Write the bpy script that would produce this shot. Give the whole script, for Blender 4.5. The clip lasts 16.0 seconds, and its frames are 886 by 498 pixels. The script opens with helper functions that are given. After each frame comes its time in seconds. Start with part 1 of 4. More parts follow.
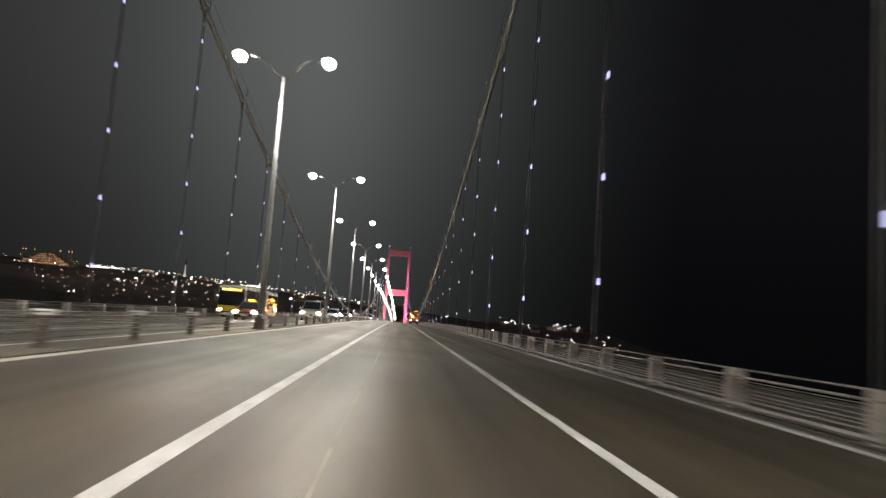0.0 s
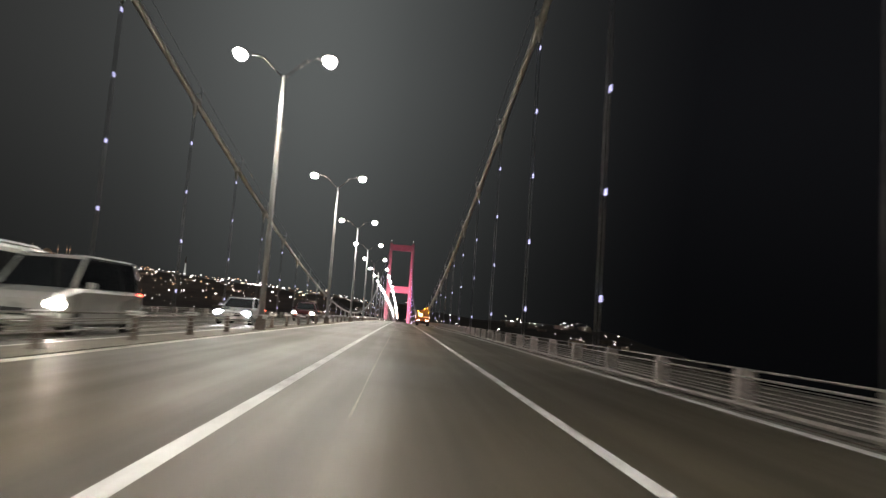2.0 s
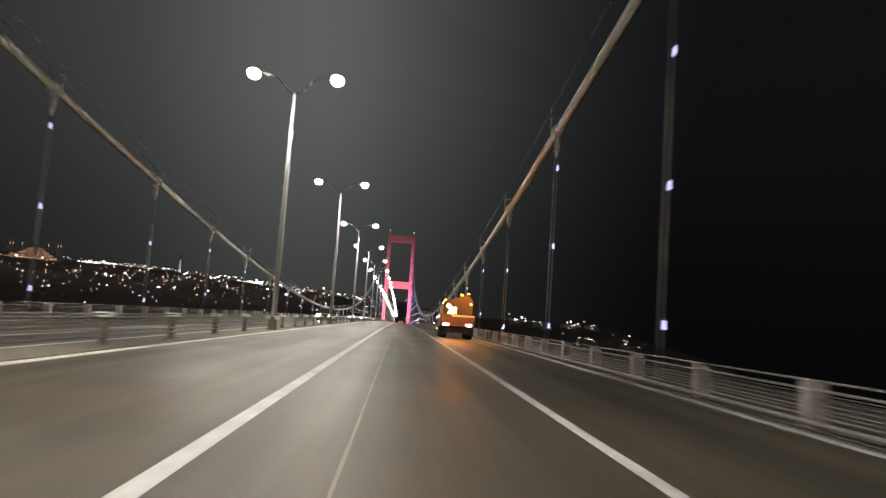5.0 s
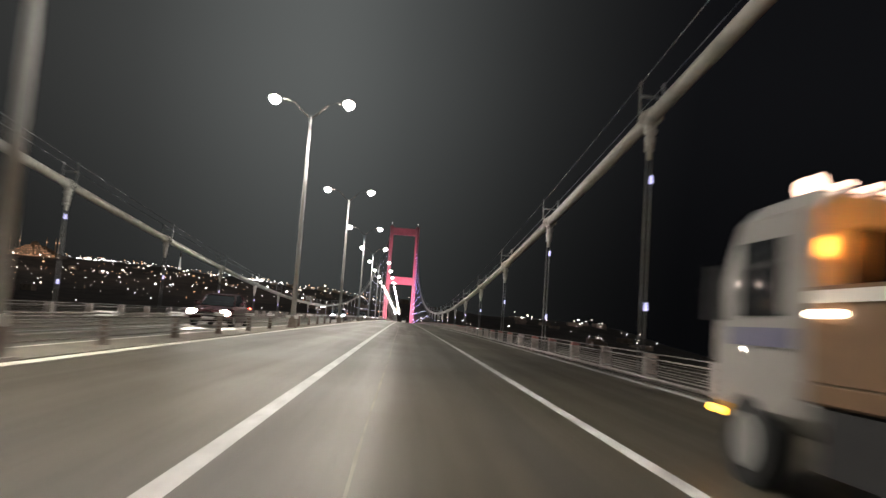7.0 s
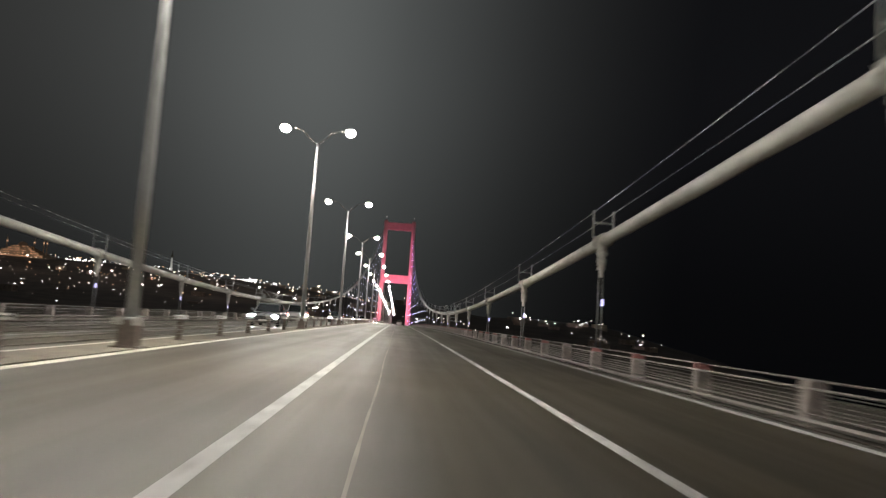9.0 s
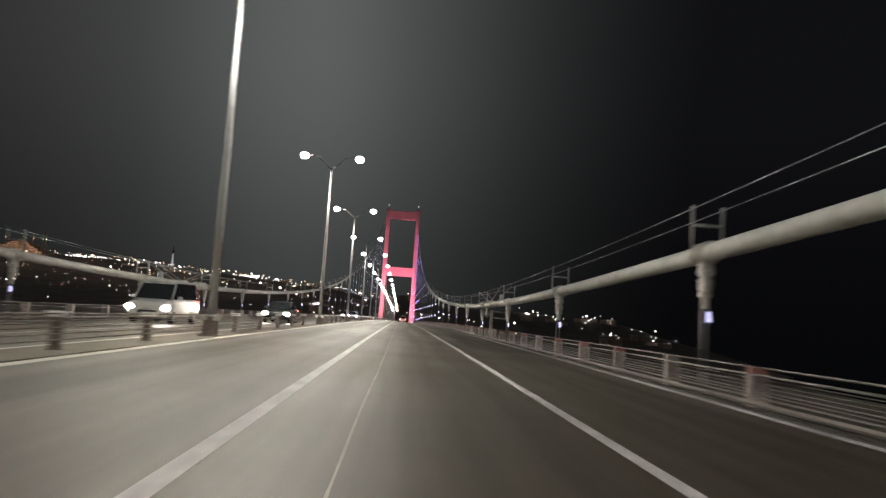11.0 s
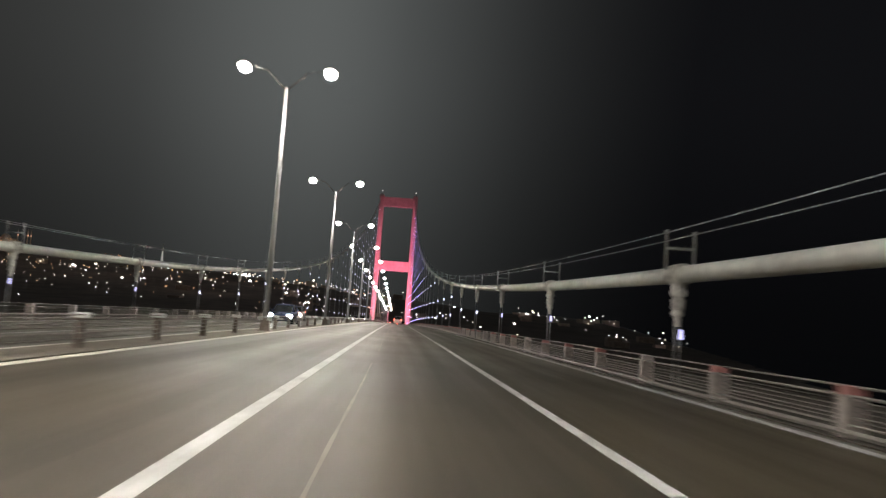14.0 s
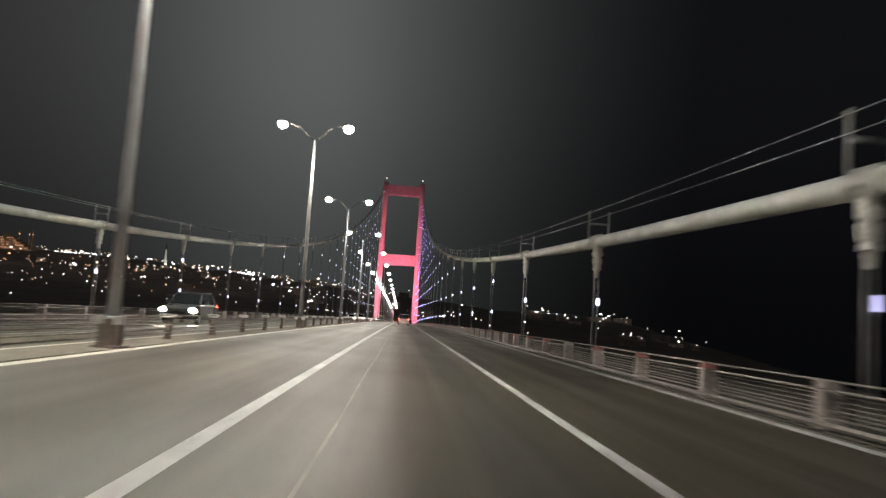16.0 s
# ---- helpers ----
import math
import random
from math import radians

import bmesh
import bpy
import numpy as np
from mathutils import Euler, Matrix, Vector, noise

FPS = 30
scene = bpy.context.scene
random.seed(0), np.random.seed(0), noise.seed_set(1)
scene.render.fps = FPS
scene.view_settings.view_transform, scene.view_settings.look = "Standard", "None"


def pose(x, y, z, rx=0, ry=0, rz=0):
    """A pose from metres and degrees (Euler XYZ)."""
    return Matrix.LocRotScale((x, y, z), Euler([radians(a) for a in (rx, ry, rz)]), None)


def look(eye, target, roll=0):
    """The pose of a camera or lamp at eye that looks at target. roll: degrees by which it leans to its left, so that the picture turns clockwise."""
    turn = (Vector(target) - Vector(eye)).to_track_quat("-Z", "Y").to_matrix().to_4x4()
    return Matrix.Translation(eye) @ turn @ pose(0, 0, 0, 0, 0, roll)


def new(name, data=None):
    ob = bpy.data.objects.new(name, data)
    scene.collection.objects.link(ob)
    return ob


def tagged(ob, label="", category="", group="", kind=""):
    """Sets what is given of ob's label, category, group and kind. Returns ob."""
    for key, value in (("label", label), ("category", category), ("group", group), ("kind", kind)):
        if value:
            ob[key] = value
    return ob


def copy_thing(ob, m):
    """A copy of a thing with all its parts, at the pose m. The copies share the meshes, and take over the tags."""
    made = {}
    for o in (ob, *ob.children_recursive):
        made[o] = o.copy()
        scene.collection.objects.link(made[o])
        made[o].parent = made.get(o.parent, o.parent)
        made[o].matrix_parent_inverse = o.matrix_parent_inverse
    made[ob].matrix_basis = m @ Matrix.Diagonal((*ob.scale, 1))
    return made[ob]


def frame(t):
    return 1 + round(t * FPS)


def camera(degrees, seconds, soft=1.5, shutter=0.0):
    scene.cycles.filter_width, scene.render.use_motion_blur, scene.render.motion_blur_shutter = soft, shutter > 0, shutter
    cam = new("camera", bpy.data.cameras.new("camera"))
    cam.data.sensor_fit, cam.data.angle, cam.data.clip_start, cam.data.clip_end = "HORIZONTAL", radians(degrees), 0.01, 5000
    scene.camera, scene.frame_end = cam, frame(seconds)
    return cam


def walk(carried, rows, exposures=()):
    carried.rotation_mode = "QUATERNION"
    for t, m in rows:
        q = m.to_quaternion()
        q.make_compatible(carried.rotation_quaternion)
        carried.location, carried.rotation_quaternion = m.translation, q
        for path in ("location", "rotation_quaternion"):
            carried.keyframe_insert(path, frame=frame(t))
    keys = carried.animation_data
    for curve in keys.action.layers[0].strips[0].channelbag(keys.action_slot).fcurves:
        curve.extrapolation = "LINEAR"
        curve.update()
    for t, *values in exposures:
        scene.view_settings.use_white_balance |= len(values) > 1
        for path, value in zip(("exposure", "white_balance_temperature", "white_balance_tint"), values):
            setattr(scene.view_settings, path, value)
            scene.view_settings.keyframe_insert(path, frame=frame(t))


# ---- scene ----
# ---- camera ----
CREST_Y, CREST = 249.5, 2.006e-05     # the deck's crest and its curve


def deck(y):
    """Height of the road surface at y."""
    return -CREST * (y - CREST_Y) ** 2


def cross(x):
    """Crossfall of the road: it falls by 3 % from the median to both sides."""
    return 0.158 - 0.03 * max(0.0, x + 5.28, -6.62 - x)


EYE = 1.154
cam = camera(62.92, 16.0, soft=1.35, shutter=0.5)
ROWS = [
    (0.0, 0.088, 0.00, -3.137, 6.044, 4.086),
    (0.5, 0.089, 13.58, -3.165, 6.190, 3.991),
    (1.0, 0.142, 27.13, -3.131, 6.084, 4.195),
    (1.5, 0.191, 40.59, -3.038, 5.839, 3.774),
    (2.0, 0.117, 53.94, -2.943, 5.909, 4.005),
    (2.5, 0.040, 67.30, -2.763, 5.950, 3.954),
    (3.0, -0.005, 80.60, -2.876, 5.932, 4.093),
    (3.5, -0.036, 93.78, -2.827, 5.766, 4.117),
    (4.0, -0.015, 106.73, -3.072, 5.767, 4.103),
    (6.5, -0.069, 169.41, -2.803, 5.773, 3.946),
    (7.0, -0.150, 181.74, -2.796, 5.591, 4.042),
    (7.5, -0.260, 193.89, -2.860, 5.682, 3.700),
    (8.0, -0.238, 206.06, -3.026, 5.682, 3.988),
    (8.5, -0.200, 218.18, -3.159, 5.430, 3.800),
    (9.0, -0.183, 230.20, -3.183, 5.693, 3.925),
    (11.5, -0.076, 289.47, -2.878, 5.285, 3.754),
    (12.0, -0.091, 301.62, -2.852, 5.347, 3.806),
    (12.5, -0.111, 313.72, -2.877, 5.338, 3.843),
    (13.0, -0.134, 325.44, -3.243, 5.300, 3.952),
    (13.5, -0.077, 336.74, -3.290, 5.504, 3.655),
    (14.0, -0.025, 347.76, -3.340, 5.361, 3.957),
    (14.5, 0.037, 358.69, -3.263, 5.312, 3.923),
    (15.0, 0.087, 369.67, -3.198, 5.081, 3.530),
    (15.5, 0.088, 380.72, -3.047, 4.969, 3.847),
    (16.0, 0.081, 391.83, -2.896, 5.194, 3.768),
]
BOUNCE = {7.5: 0.045}                  # the car's body on its springs
walk(cam, [(t, pose(x, y, deck(y) + EYE + BOUNCE.get(t, 0.0), 90 + pitch, 0, yaw) @ pose(0, 0, 0, 0, 0, roll)) for t, x, y, yaw, pitch, roll in ROWS])

# ---- world and large lights ----
NIGHT = bpy.data.worlds.new("night")
scene.world = NIGHT
NIGHT.use_nodes = True
wn, wl = NIGHT.node_tree.nodes, NIGHT.node_tree.links
wn.clear()
w_out = wn.new("ShaderNodeOutputWorld")
w_bg = wn.new("ShaderNodeBackground")
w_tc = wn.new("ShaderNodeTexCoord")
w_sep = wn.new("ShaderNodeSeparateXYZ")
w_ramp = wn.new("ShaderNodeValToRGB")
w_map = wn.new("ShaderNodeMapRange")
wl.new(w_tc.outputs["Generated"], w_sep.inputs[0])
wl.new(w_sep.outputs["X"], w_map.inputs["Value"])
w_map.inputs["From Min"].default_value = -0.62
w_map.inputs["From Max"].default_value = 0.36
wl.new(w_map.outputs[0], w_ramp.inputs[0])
# the ramp's bright middle puts the street lamps' glare into the sky colour
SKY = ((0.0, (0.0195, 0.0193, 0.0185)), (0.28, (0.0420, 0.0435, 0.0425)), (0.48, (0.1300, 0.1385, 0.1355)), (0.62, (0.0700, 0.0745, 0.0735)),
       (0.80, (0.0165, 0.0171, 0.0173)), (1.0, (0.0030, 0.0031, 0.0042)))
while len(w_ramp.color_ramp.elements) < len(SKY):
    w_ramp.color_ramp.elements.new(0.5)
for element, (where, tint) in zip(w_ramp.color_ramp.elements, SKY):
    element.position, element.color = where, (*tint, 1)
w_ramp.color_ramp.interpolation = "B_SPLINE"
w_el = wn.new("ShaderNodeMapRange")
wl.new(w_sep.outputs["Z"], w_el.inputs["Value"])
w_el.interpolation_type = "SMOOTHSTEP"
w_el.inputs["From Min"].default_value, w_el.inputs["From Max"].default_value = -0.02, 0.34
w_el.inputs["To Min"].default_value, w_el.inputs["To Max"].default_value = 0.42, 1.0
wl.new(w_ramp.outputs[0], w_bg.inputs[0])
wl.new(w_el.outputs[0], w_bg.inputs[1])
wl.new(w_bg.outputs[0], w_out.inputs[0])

LAMP_POWER = 960.0                    # one street lamp head
lamp_data = bpy.data.lights.new("street_lamp_light", "AREA")
lamp_data.shape, lamp_data.size, lamp_data.size_y = "RECTANGLE", 0.75, 0.35
lamp_data.energy, lamp_data.color, lamp_data.spread = LAMP_POWER, (1.0, 0.942, 0.850), radians(150)
flood_data = bpy.data.lights.new("tower_floodlight", "SPOT")
flood_data.energy, flood_data.color = 1.15e5, (1.0, 0.16, 0.27)
flood_data.spot_size, flood_data.spot_blend, flood_data.shadow_soft_size = radians(76), 0.62, 0.8

# ---- materials ----


def nodes_of(name):
    m = bpy.data.materials.new(name)
    m.use_nodes = True
    n, l = m.node_tree.nodes, m.node_tree.links
    return m, n, l, n["Principled BSDF"]


def surface(name, colour, rough=0.6, metal=0.0, grain=8.0, vary=0.25, bump=0.15, stretch=(1, 1, 1), wear=None, coat=0.0):
    """Paint, metal or stone with grain at two scales, dirt and fine relief."""
    m, n, l, b = nodes_of(name)
    tc = n.new("ShaderNodeTexCoord")
    mp = n.new("ShaderNodeMapping")
    mp.inputs["Scale"].default_value = stretch
    l.new(tc.outputs["Object"], mp.inputs[0])
    fine = n.new("ShaderNodeTexNoise")
    fine.inputs["Scale"].default_value, fine.inputs["Detail"].default_value = grain, 6
    big = n.new("ShaderNodeTexNoise")
    big.inputs["Scale"].default_value, big.inputs["Detail"].default_value = grain * 0.13, 3
    for t in (fine, big):
        l.new(mp.outputs[0], t.inputs["Vector"])
    add = n.new("ShaderNodeMath")
    add.operation = "ADD"
    l.new(fine.outputs["Fac"], add.inputs[0])
    l.new(big.outputs["Fac"], add.inputs[1])
    ramp = n.new("ShaderNodeMapRange")
    ramp.inputs["From Min"].default_value, ramp.inputs["From Max"].default_value = 0.7, 1.3
    l.new(add.outputs[0], ramp.inputs["Value"])
    mix = n.new("ShaderNodeMix")
    mix.data_type = "RGBA"
    low = wear or tuple(c * (1 - vary) for c in colour)
    mix.inputs["A"].default_value = (*low, 1)
    mix.inputs["B"].default_value = (*(min(1, c * (1 + vary * 0.5)) for c in colour), 1)
    l.new(ramp.outputs[0], mix.inputs["Factor"])
    l.new(mix.outputs["Result"], b.inputs["Base Color"])
    rr = n.new("ShaderNodeMapRange")
    rr.inputs["To Min"].default_value, rr.inputs["To Max"].default_value = max(0.03, rough - 0.1), min(1, rough + 0.1)
    l.new(big.outputs["Fac"], rr.inputs["Value"])
    l.new(rr.outputs[0], b.inputs["Roughness"])
    b.inputs["Metallic"].default_value = metal
    b.inputs["Coat Weight"].default_value = coat
    if bump:
        bp = n.new("ShaderNodeBump")
        bp.inputs["Strength"].default_value, bp.inputs["Distance"].default_value = bump, 0.01
        l.new(fine.outputs["Fac"], bp.inputs["Height"])
        l.new(bp.outputs[0], b.inputs["Normal"])
    return m


def glow(name, colour, strength):
    m, n, l, b = nodes_of(name)
    b.inputs["Base Color"].default_value = (*(c * 0.6 for c in colour), 1)
    b.inputs["Emission Color"].default_value = (*colour, 1)
    b.inputs["Emission Strength"].default_value = strength
    b.inputs["Roughness"].default_value = 0.3
    return m


def asphalt_material():
    m, n, l, b = nodes_of("asphalt")
    geo = n.new("ShaderNodeNewGeometry")
    fine = n.new("ShaderNodeTexNoise")
    fine.inputs["Scale"].default_value, fine.inputs["Detail"].default_value = 38, 8
    l.new(geo.outputs["Position"], fine.inputs["Vector"])
    mp = n.new("ShaderNodeMapping")
    mp.inputs["Scale"].default_value = (1.1, 0.035, 1)
    l.new(geo.outputs["Position"], mp.inputs[0])
    tracks = n.new("ShaderNodeTexNoise")
    tracks.inputs["Scale"].default_value, tracks.inputs["Detail"].default_value = 1.0, 4
    l.new(mp.outputs[0], tracks.inputs["Vector"])
    # strips polished by wheels, along the lanes; their sheen is painted as paler colour
    sep = n.new("ShaderNodeSeparateXYZ")
    l.new(geo.outputs["Position"], sep.inputs[0])
    turn = n.new("ShaderNodeMath")
    turn.operation = "MULTIPLY_ADD"
    turn.inputs[1].default_value, turn.inputs[2].default_value = 2 * math.pi / 2.95, -2 * math.pi * 0.05 / 2.95
    l.new(sep.outputs["X"], turn.inputs[0])
    sheen_wave = n.new("ShaderNodeMath")
    sheen_wave.operation = "COSINE"
    l.new(turn.outputs[0], sheen_wave.inputs[0])
    worn = n.new("ShaderNodeMath")
    worn.operation = "MULTIPLY_ADD"
    worn.inputs[1].default_value = 0.06
    l.new(sheen_wave.outputs[0], worn.inputs[0])
    l.new(tracks.outputs["Fac"], worn.inputs[2])
    patch = n.new("ShaderNodeTexNoise")
    patch.inputs["Scale"].default_value, patch.inputs["Detail"].default_value = 0.22, 3
    l.new(geo.outputs["Position"], patch.inputs["Vector"])
    s1 = n.new("ShaderNodeMix")
    s1.data_type = "RGBA"
    s1.inputs["A"].default_value = (0.0370, 0.0298, 0.0200, 1)
    s1.inputs["B"].default_value = (0.074, 0.0594, 0.0398, 1)
    lanes = n.new("ShaderNodeMapRange")
    lanes.inputs["From Min"].default_value, lanes.inputs["From Max"].default_value = 0.34, 0.66
    l.new(worn.outputs[0], lanes.inputs["Value"])
    l.new(lanes.outputs[0], s1.inputs["Factor"])
    s2 = n.new("ShaderNodeMix")
    s2.data_type, s2.blend_type = "RGBA", "MULTIPLY"
    s2.inputs["Factor"].default_value = 0.55
    l.new(s1.outputs["Result"], s2.inputs["A"])
    ramp = n.new("ShaderNodeValToRGB")
    ramp.color_ramp.elements[0].position, ramp.color_ramp.elements[0].color = 0.36, (0.45, 0.45, 0.45, 1)
    ramp.color_ramp.elements[1].position, ramp.color_ramp.elements[1].color = 0.62, (1.2, 1.2, 1.2, 1)
    l.new(fine.outputs["Fac"], ramp.inputs[0])
    l.new(ramp.outputs[0], s2.inputs["B"])
    l.new(s2.outputs["Result"], b.inputs["Base Color"])
    rr = n.new("ShaderNodeMapRange")
    rr.inputs["To Min"].default_value, rr.inputs["To Max"].default_value = 0.55, 0.37
    rr.inputs["From Min"].default_value, rr.inputs["From Max"].default_value = 0.36, 0.66
    both = n.new("ShaderNodeMix")
    both.inputs["Factor"].default_value = 0.35
    l.new(worn.outputs[0], both.inputs["A"])
    l.new(patch.outputs["Fac"], both.inputs["B"])
    l.new(both.outputs["Result"], rr.inputs["Value"])
    l.new(rr.outputs[0], b.inputs["Roughness"])
    b.inputs["Specular IOR Level"].default_value = 1.0
    b.inputs["Specular Tint"].default_value = (1.0, 0.98, 0.91, 1)
    bp = n.new("ShaderNodeBump")
    bp.inputs["Strength"].default_value, bp.inputs["Distance"].default_value = 0.5, 0.006
    l.new(fine.outputs["Fac"], bp.inputs["Height"])
    l.new(bp.outputs[0], b.inputs["Normal"])
    return m


def water_material():
    m, n, l, b = nodes_of("sea_water")
    geo = n.new("ShaderNodeNewGeometry")
    w = n.new("ShaderNodeTexNoise")
    w.inputs["Scale"].default_value, w.inputs["Detail"].default_value = 0.12, 5
    l.new(geo.outputs["Position"], w.inputs["Vector"])
    bp = n.new("ShaderNodeBump")
    bp.inputs["Strength"].default_value, bp.inputs["Distance"].default_value = 0.6, 0.8
    l.new(w.outputs["Fac"], bp.inputs["Height"])
    l.new(bp.outputs[0], b.inputs["Normal"])
    b.inputs["Base Color"].default_value = (0.012, 0.018, 0.022, 1)
    b.inputs["Roughness"].default_value = 0.16
    return m


ASPHALT = asphalt_material()
WATER = water_material()
PAINT_LINE = surface("road_paint", (0.56, 0.56, 0.55), 0.6, grain=9, vary=0.42, bump=0.3)
CONCRETE = surface("kerb_concrete", (0.20, 0.174, 0.136), 0.8, grain=7, vary=0.35, bump=0.4)
WALK_DARK = surface("walkway_dark_concrete", (0.085, 0.072, 0.060), 0.85, grain=7, vary=0.35, bump=0.4)
KERB_WHITE = surface("kerb_white_paint", (0.66, 0.63, 0.56), 0.6, grain=9, vary=0.3, bump=0.3)
GALV = surface("galvanised_steel", (0.58, 0.60, 0.61), 0.45, 0.7, grain=22, vary=0.25, bump=0.1)
POLE_PAINT = surface("lamp_pole_steel", (0.40, 0.415, 0.41), 0.6, 0.1, grain=16, vary=0.2, bump=0.06)
RAIL_PAINT = surface("railing_grey_paint", (0.27, 0.245, 0.225), 0.6, 0.1, grain=18, vary=0.35, bump=0.2)
POST_PAINT = surface("railing_post_paint", (0.40, 0.35, 0.325), 0.6, 0.1, grain=12, vary=0.35, bump=0.25)
POST_DARK = surface("median_post_dark_paint", (0.24, 0.20, 0.175), 0.6, 0.2, grain=12, vary=0.3, bump=0.2)
CAP_RED = surface("faded_red_cap", (0.38, 0.165, 0.15), 0.5, grain=12, vary=0.3, bump=0.15)
PLATE_WHITE = surface("white_reflector_plate", (0.82, 0.82, 0.80), 0.35, grain=20, vary=0.12, bump=0.05)
CABLE_PAINT = surface("main_cable_paint", (0.66, 0.65, 0.60), 0.36, 0.1, grain=5, vary=0.3, bump=0.25)
CLAMP_STEEL = surface("cast_clamp_steel", (0.66, 0.65, 0.61), 0.5, 0.1, grain=10, vary=0.3, bump=0.25)
ROPE_STEEL = surface("wire_rope", (0.26, 0.26, 0.26), 0.6, 0.25, grain=60, vary=0.3, bump=0.4)
TOWER_PAINT = surface("tower_steel_paint", (0.62, 0.60, 0.58), 0.6, 0.05, grain=0.6, vary=0.2, bump=0.1)
DECK_STEEL = surface("deck_box_steel", (0.42, 0.43, 0.42), 0.6, 0.1, grain=0.8, vary=0.25, bump=0.1)
DARK_PLASTIC = surface("black_plastic", (0.02, 0.02, 0.022), 0.5, grain=30, vary=0.3, bump=0.1)
RUBBER = surface("tyre_rubber", (0.022, 0.022, 0.022), 0.85, grain=30, vary=0.3, bump=0.3)
RIM = surface("alloy_rim", (0.5, 0.5, 0.5), 0.35, 0.8, grain=20, vary=0.2, bump=0.05)
GLASS_DARK = surface("dark_window_glass", (0.012, 0.014, 0.016), 0.08, grain=3, vary=0.2, bump=0.0, coat=0.6)
LENS = glow("street_lamp_lens", (1.0, 0.935, 0.840), 215)
LED_WHITE = glow("hanger_led_white", (0.62, 0.60, 1.0), 1.6)
LED_FAR = glow("hanger_led_pale_blue", (0.72, 0.72, 1.0), 5)
LED_BLUE = glow("hanger_led_blue", (0.46, 0.40, 1.0), 10)
HEAD_WARM = glow("headlight_warm", (1.0, 0.90, 0.74), 170)
HEAD_COLD = glow("headlight_cold", (0.78, 0.88, 1.0), 170)
TAIL = glow("tail_light_red", (1.0, 0.07, 0.04), 28)
AMBER = glow("amber_beacon", (1.0, 0.42, 0.04), 14)
MAST_LIGHT = glow("warning_light_white", (1.0, 0.92, 0.86), 3)
ARROW = glow("arrow_board_lamps", (1.0, 0.66, 0.16), 16)
TAXI_SIGN = glow("taxi_sign_lamp", (1.0, 0.78, 0.10), 2.2)
SIGN_AMBER = glow("destination_sign_lamps", (1.0, 0.62, 0.10), 6)

# ---- building tools ----
EDGE_R, EDGE_L = 6.25, -5.28           # our carriageway
CABLE_R, CABLE_L = 8.12, -19.8
CABLE_LOW, CABLE_Y = 2.50, 348.0      # lowest point of the main cables
SAG_A, SAG_B = 3.10e-04, 2.88e-04     # their parabola before and after it
TOWER_Y = (891.8, -195.8)
HANG0, HANG_STEP = 29.63, 17.877
POLE0, POLE_STEP, POLE_X = 30.77, 26.85, -5.65


def cable(y):
    rise = 0.16 * (1 - math.exp(-((y - CABLE_Y) / 45) ** 2)) if y > CABLE_Y else 0.0
    return CABLE_LOW + (SAG_A if y < CABLE_Y else SAG_B) * (y - CABLE_Y) ** 2 + rise


def cable_x(side, y):
    """The cables draw in a little towards the tower's saddles."""
    t = max(0.0, min(1.0, (abs(y - CABLE_Y) - 250) / 294))
    return CABLE_R + 0.18 * t if side > 0 else CABLE_L + 2.9 * t * t


def box(bm, x0, x1, y0, y1, z0, z1, taper=0.0):
    """A box; taper draws its top in on all sides."""
    v = [bm.verts.new(p) for p in ((x0, y0, z0), (x1, y0, z0), (x1, y1, z0), (x0, y1, z0),
                                   (x0 + taper, y0 + taper, z1), (x1 - taper, y0 + taper, z1), (x1 - taper, y1 - taper, z1), (x0 + taper, y1 - taper, z1))]
    for f in ((3, 2, 1, 0), (4, 5, 6, 7), (0, 1, 5, 4), (1, 2, 6, 5), (2, 3, 7, 6), (3, 0, 4, 7)):
        bm.faces.new([v[i] for i in f])
    return v


def rounded(bm, width=0.02, segments=2):
    bmesh.ops.bevel(bm, geom=bm.edges[:], offset=width, segments=segments, affect="EDGES", clamp_overlap=True)


def tube(bm, points, radii, seg=10, cap=True):
    """A round bar along points, one radius a point or one for all."""
    pts = [Vector(p) for p in points]
    if not isinstance(radii, (list, tuple)):
        radii = [radii] * len(pts)
    rings = []
    for i, p in enumerate(pts):
        d = (pts[min(i + 1, len(pts) - 1)] - pts[max(i - 1, 0)]).normalized()
        a = d.cross(Vector((1, 0, 0)) if abs(d.x) < 0.9 else Vector((0, 0, 1))).normalized()
        b = d.cross(a)
        rings.append([bm.verts.new(p + (a * math.cos(t) + b * math.sin(t)) * radii[i]) for t in (2 * math.pi * k / seg for k in range(seg))])
    for r0, r1 in zip(rings, rings[1:]):
        for k in range(seg):
            f = bm.faces.new((r0[k], r0[(k + 1) % seg], r1[(k + 1) % seg], r1[k]))
            f.smooth = True
    if cap:
        bm.faces.new(rings[0][::-1])
        bm.faces.new(rings[-1])


def sweep(bm, profile, ys, lift=deck, closed=True):
    """A profile of (x, z) drawn along the bridge, on its crest."""
    rings = [[bm.verts.new((x, y, z + lift(y))) for x, z in profile] for y in ys]
    n = len(profile)
    for r0, r1 in zip(rings, rings[1:]):
        for k in range(n if closed else n - 1):
            bm.faces.new((r0[k], r0[(k + 1) % n], r1[(k + 1) % n], r1[k]))
    if closed:
        bm.faces.new(rings[0][::-1])
        bm.faces.new(rings[-1])


def mesh_of(bm, material, name="part"):
    bmesh.ops.recalc_face_normals(bm, faces=bm.faces[:])
    me = bpy.data.meshes.new(name)
    bm.to_mesh(me)
    bm.free()
    me.materials.append(material)
    return me


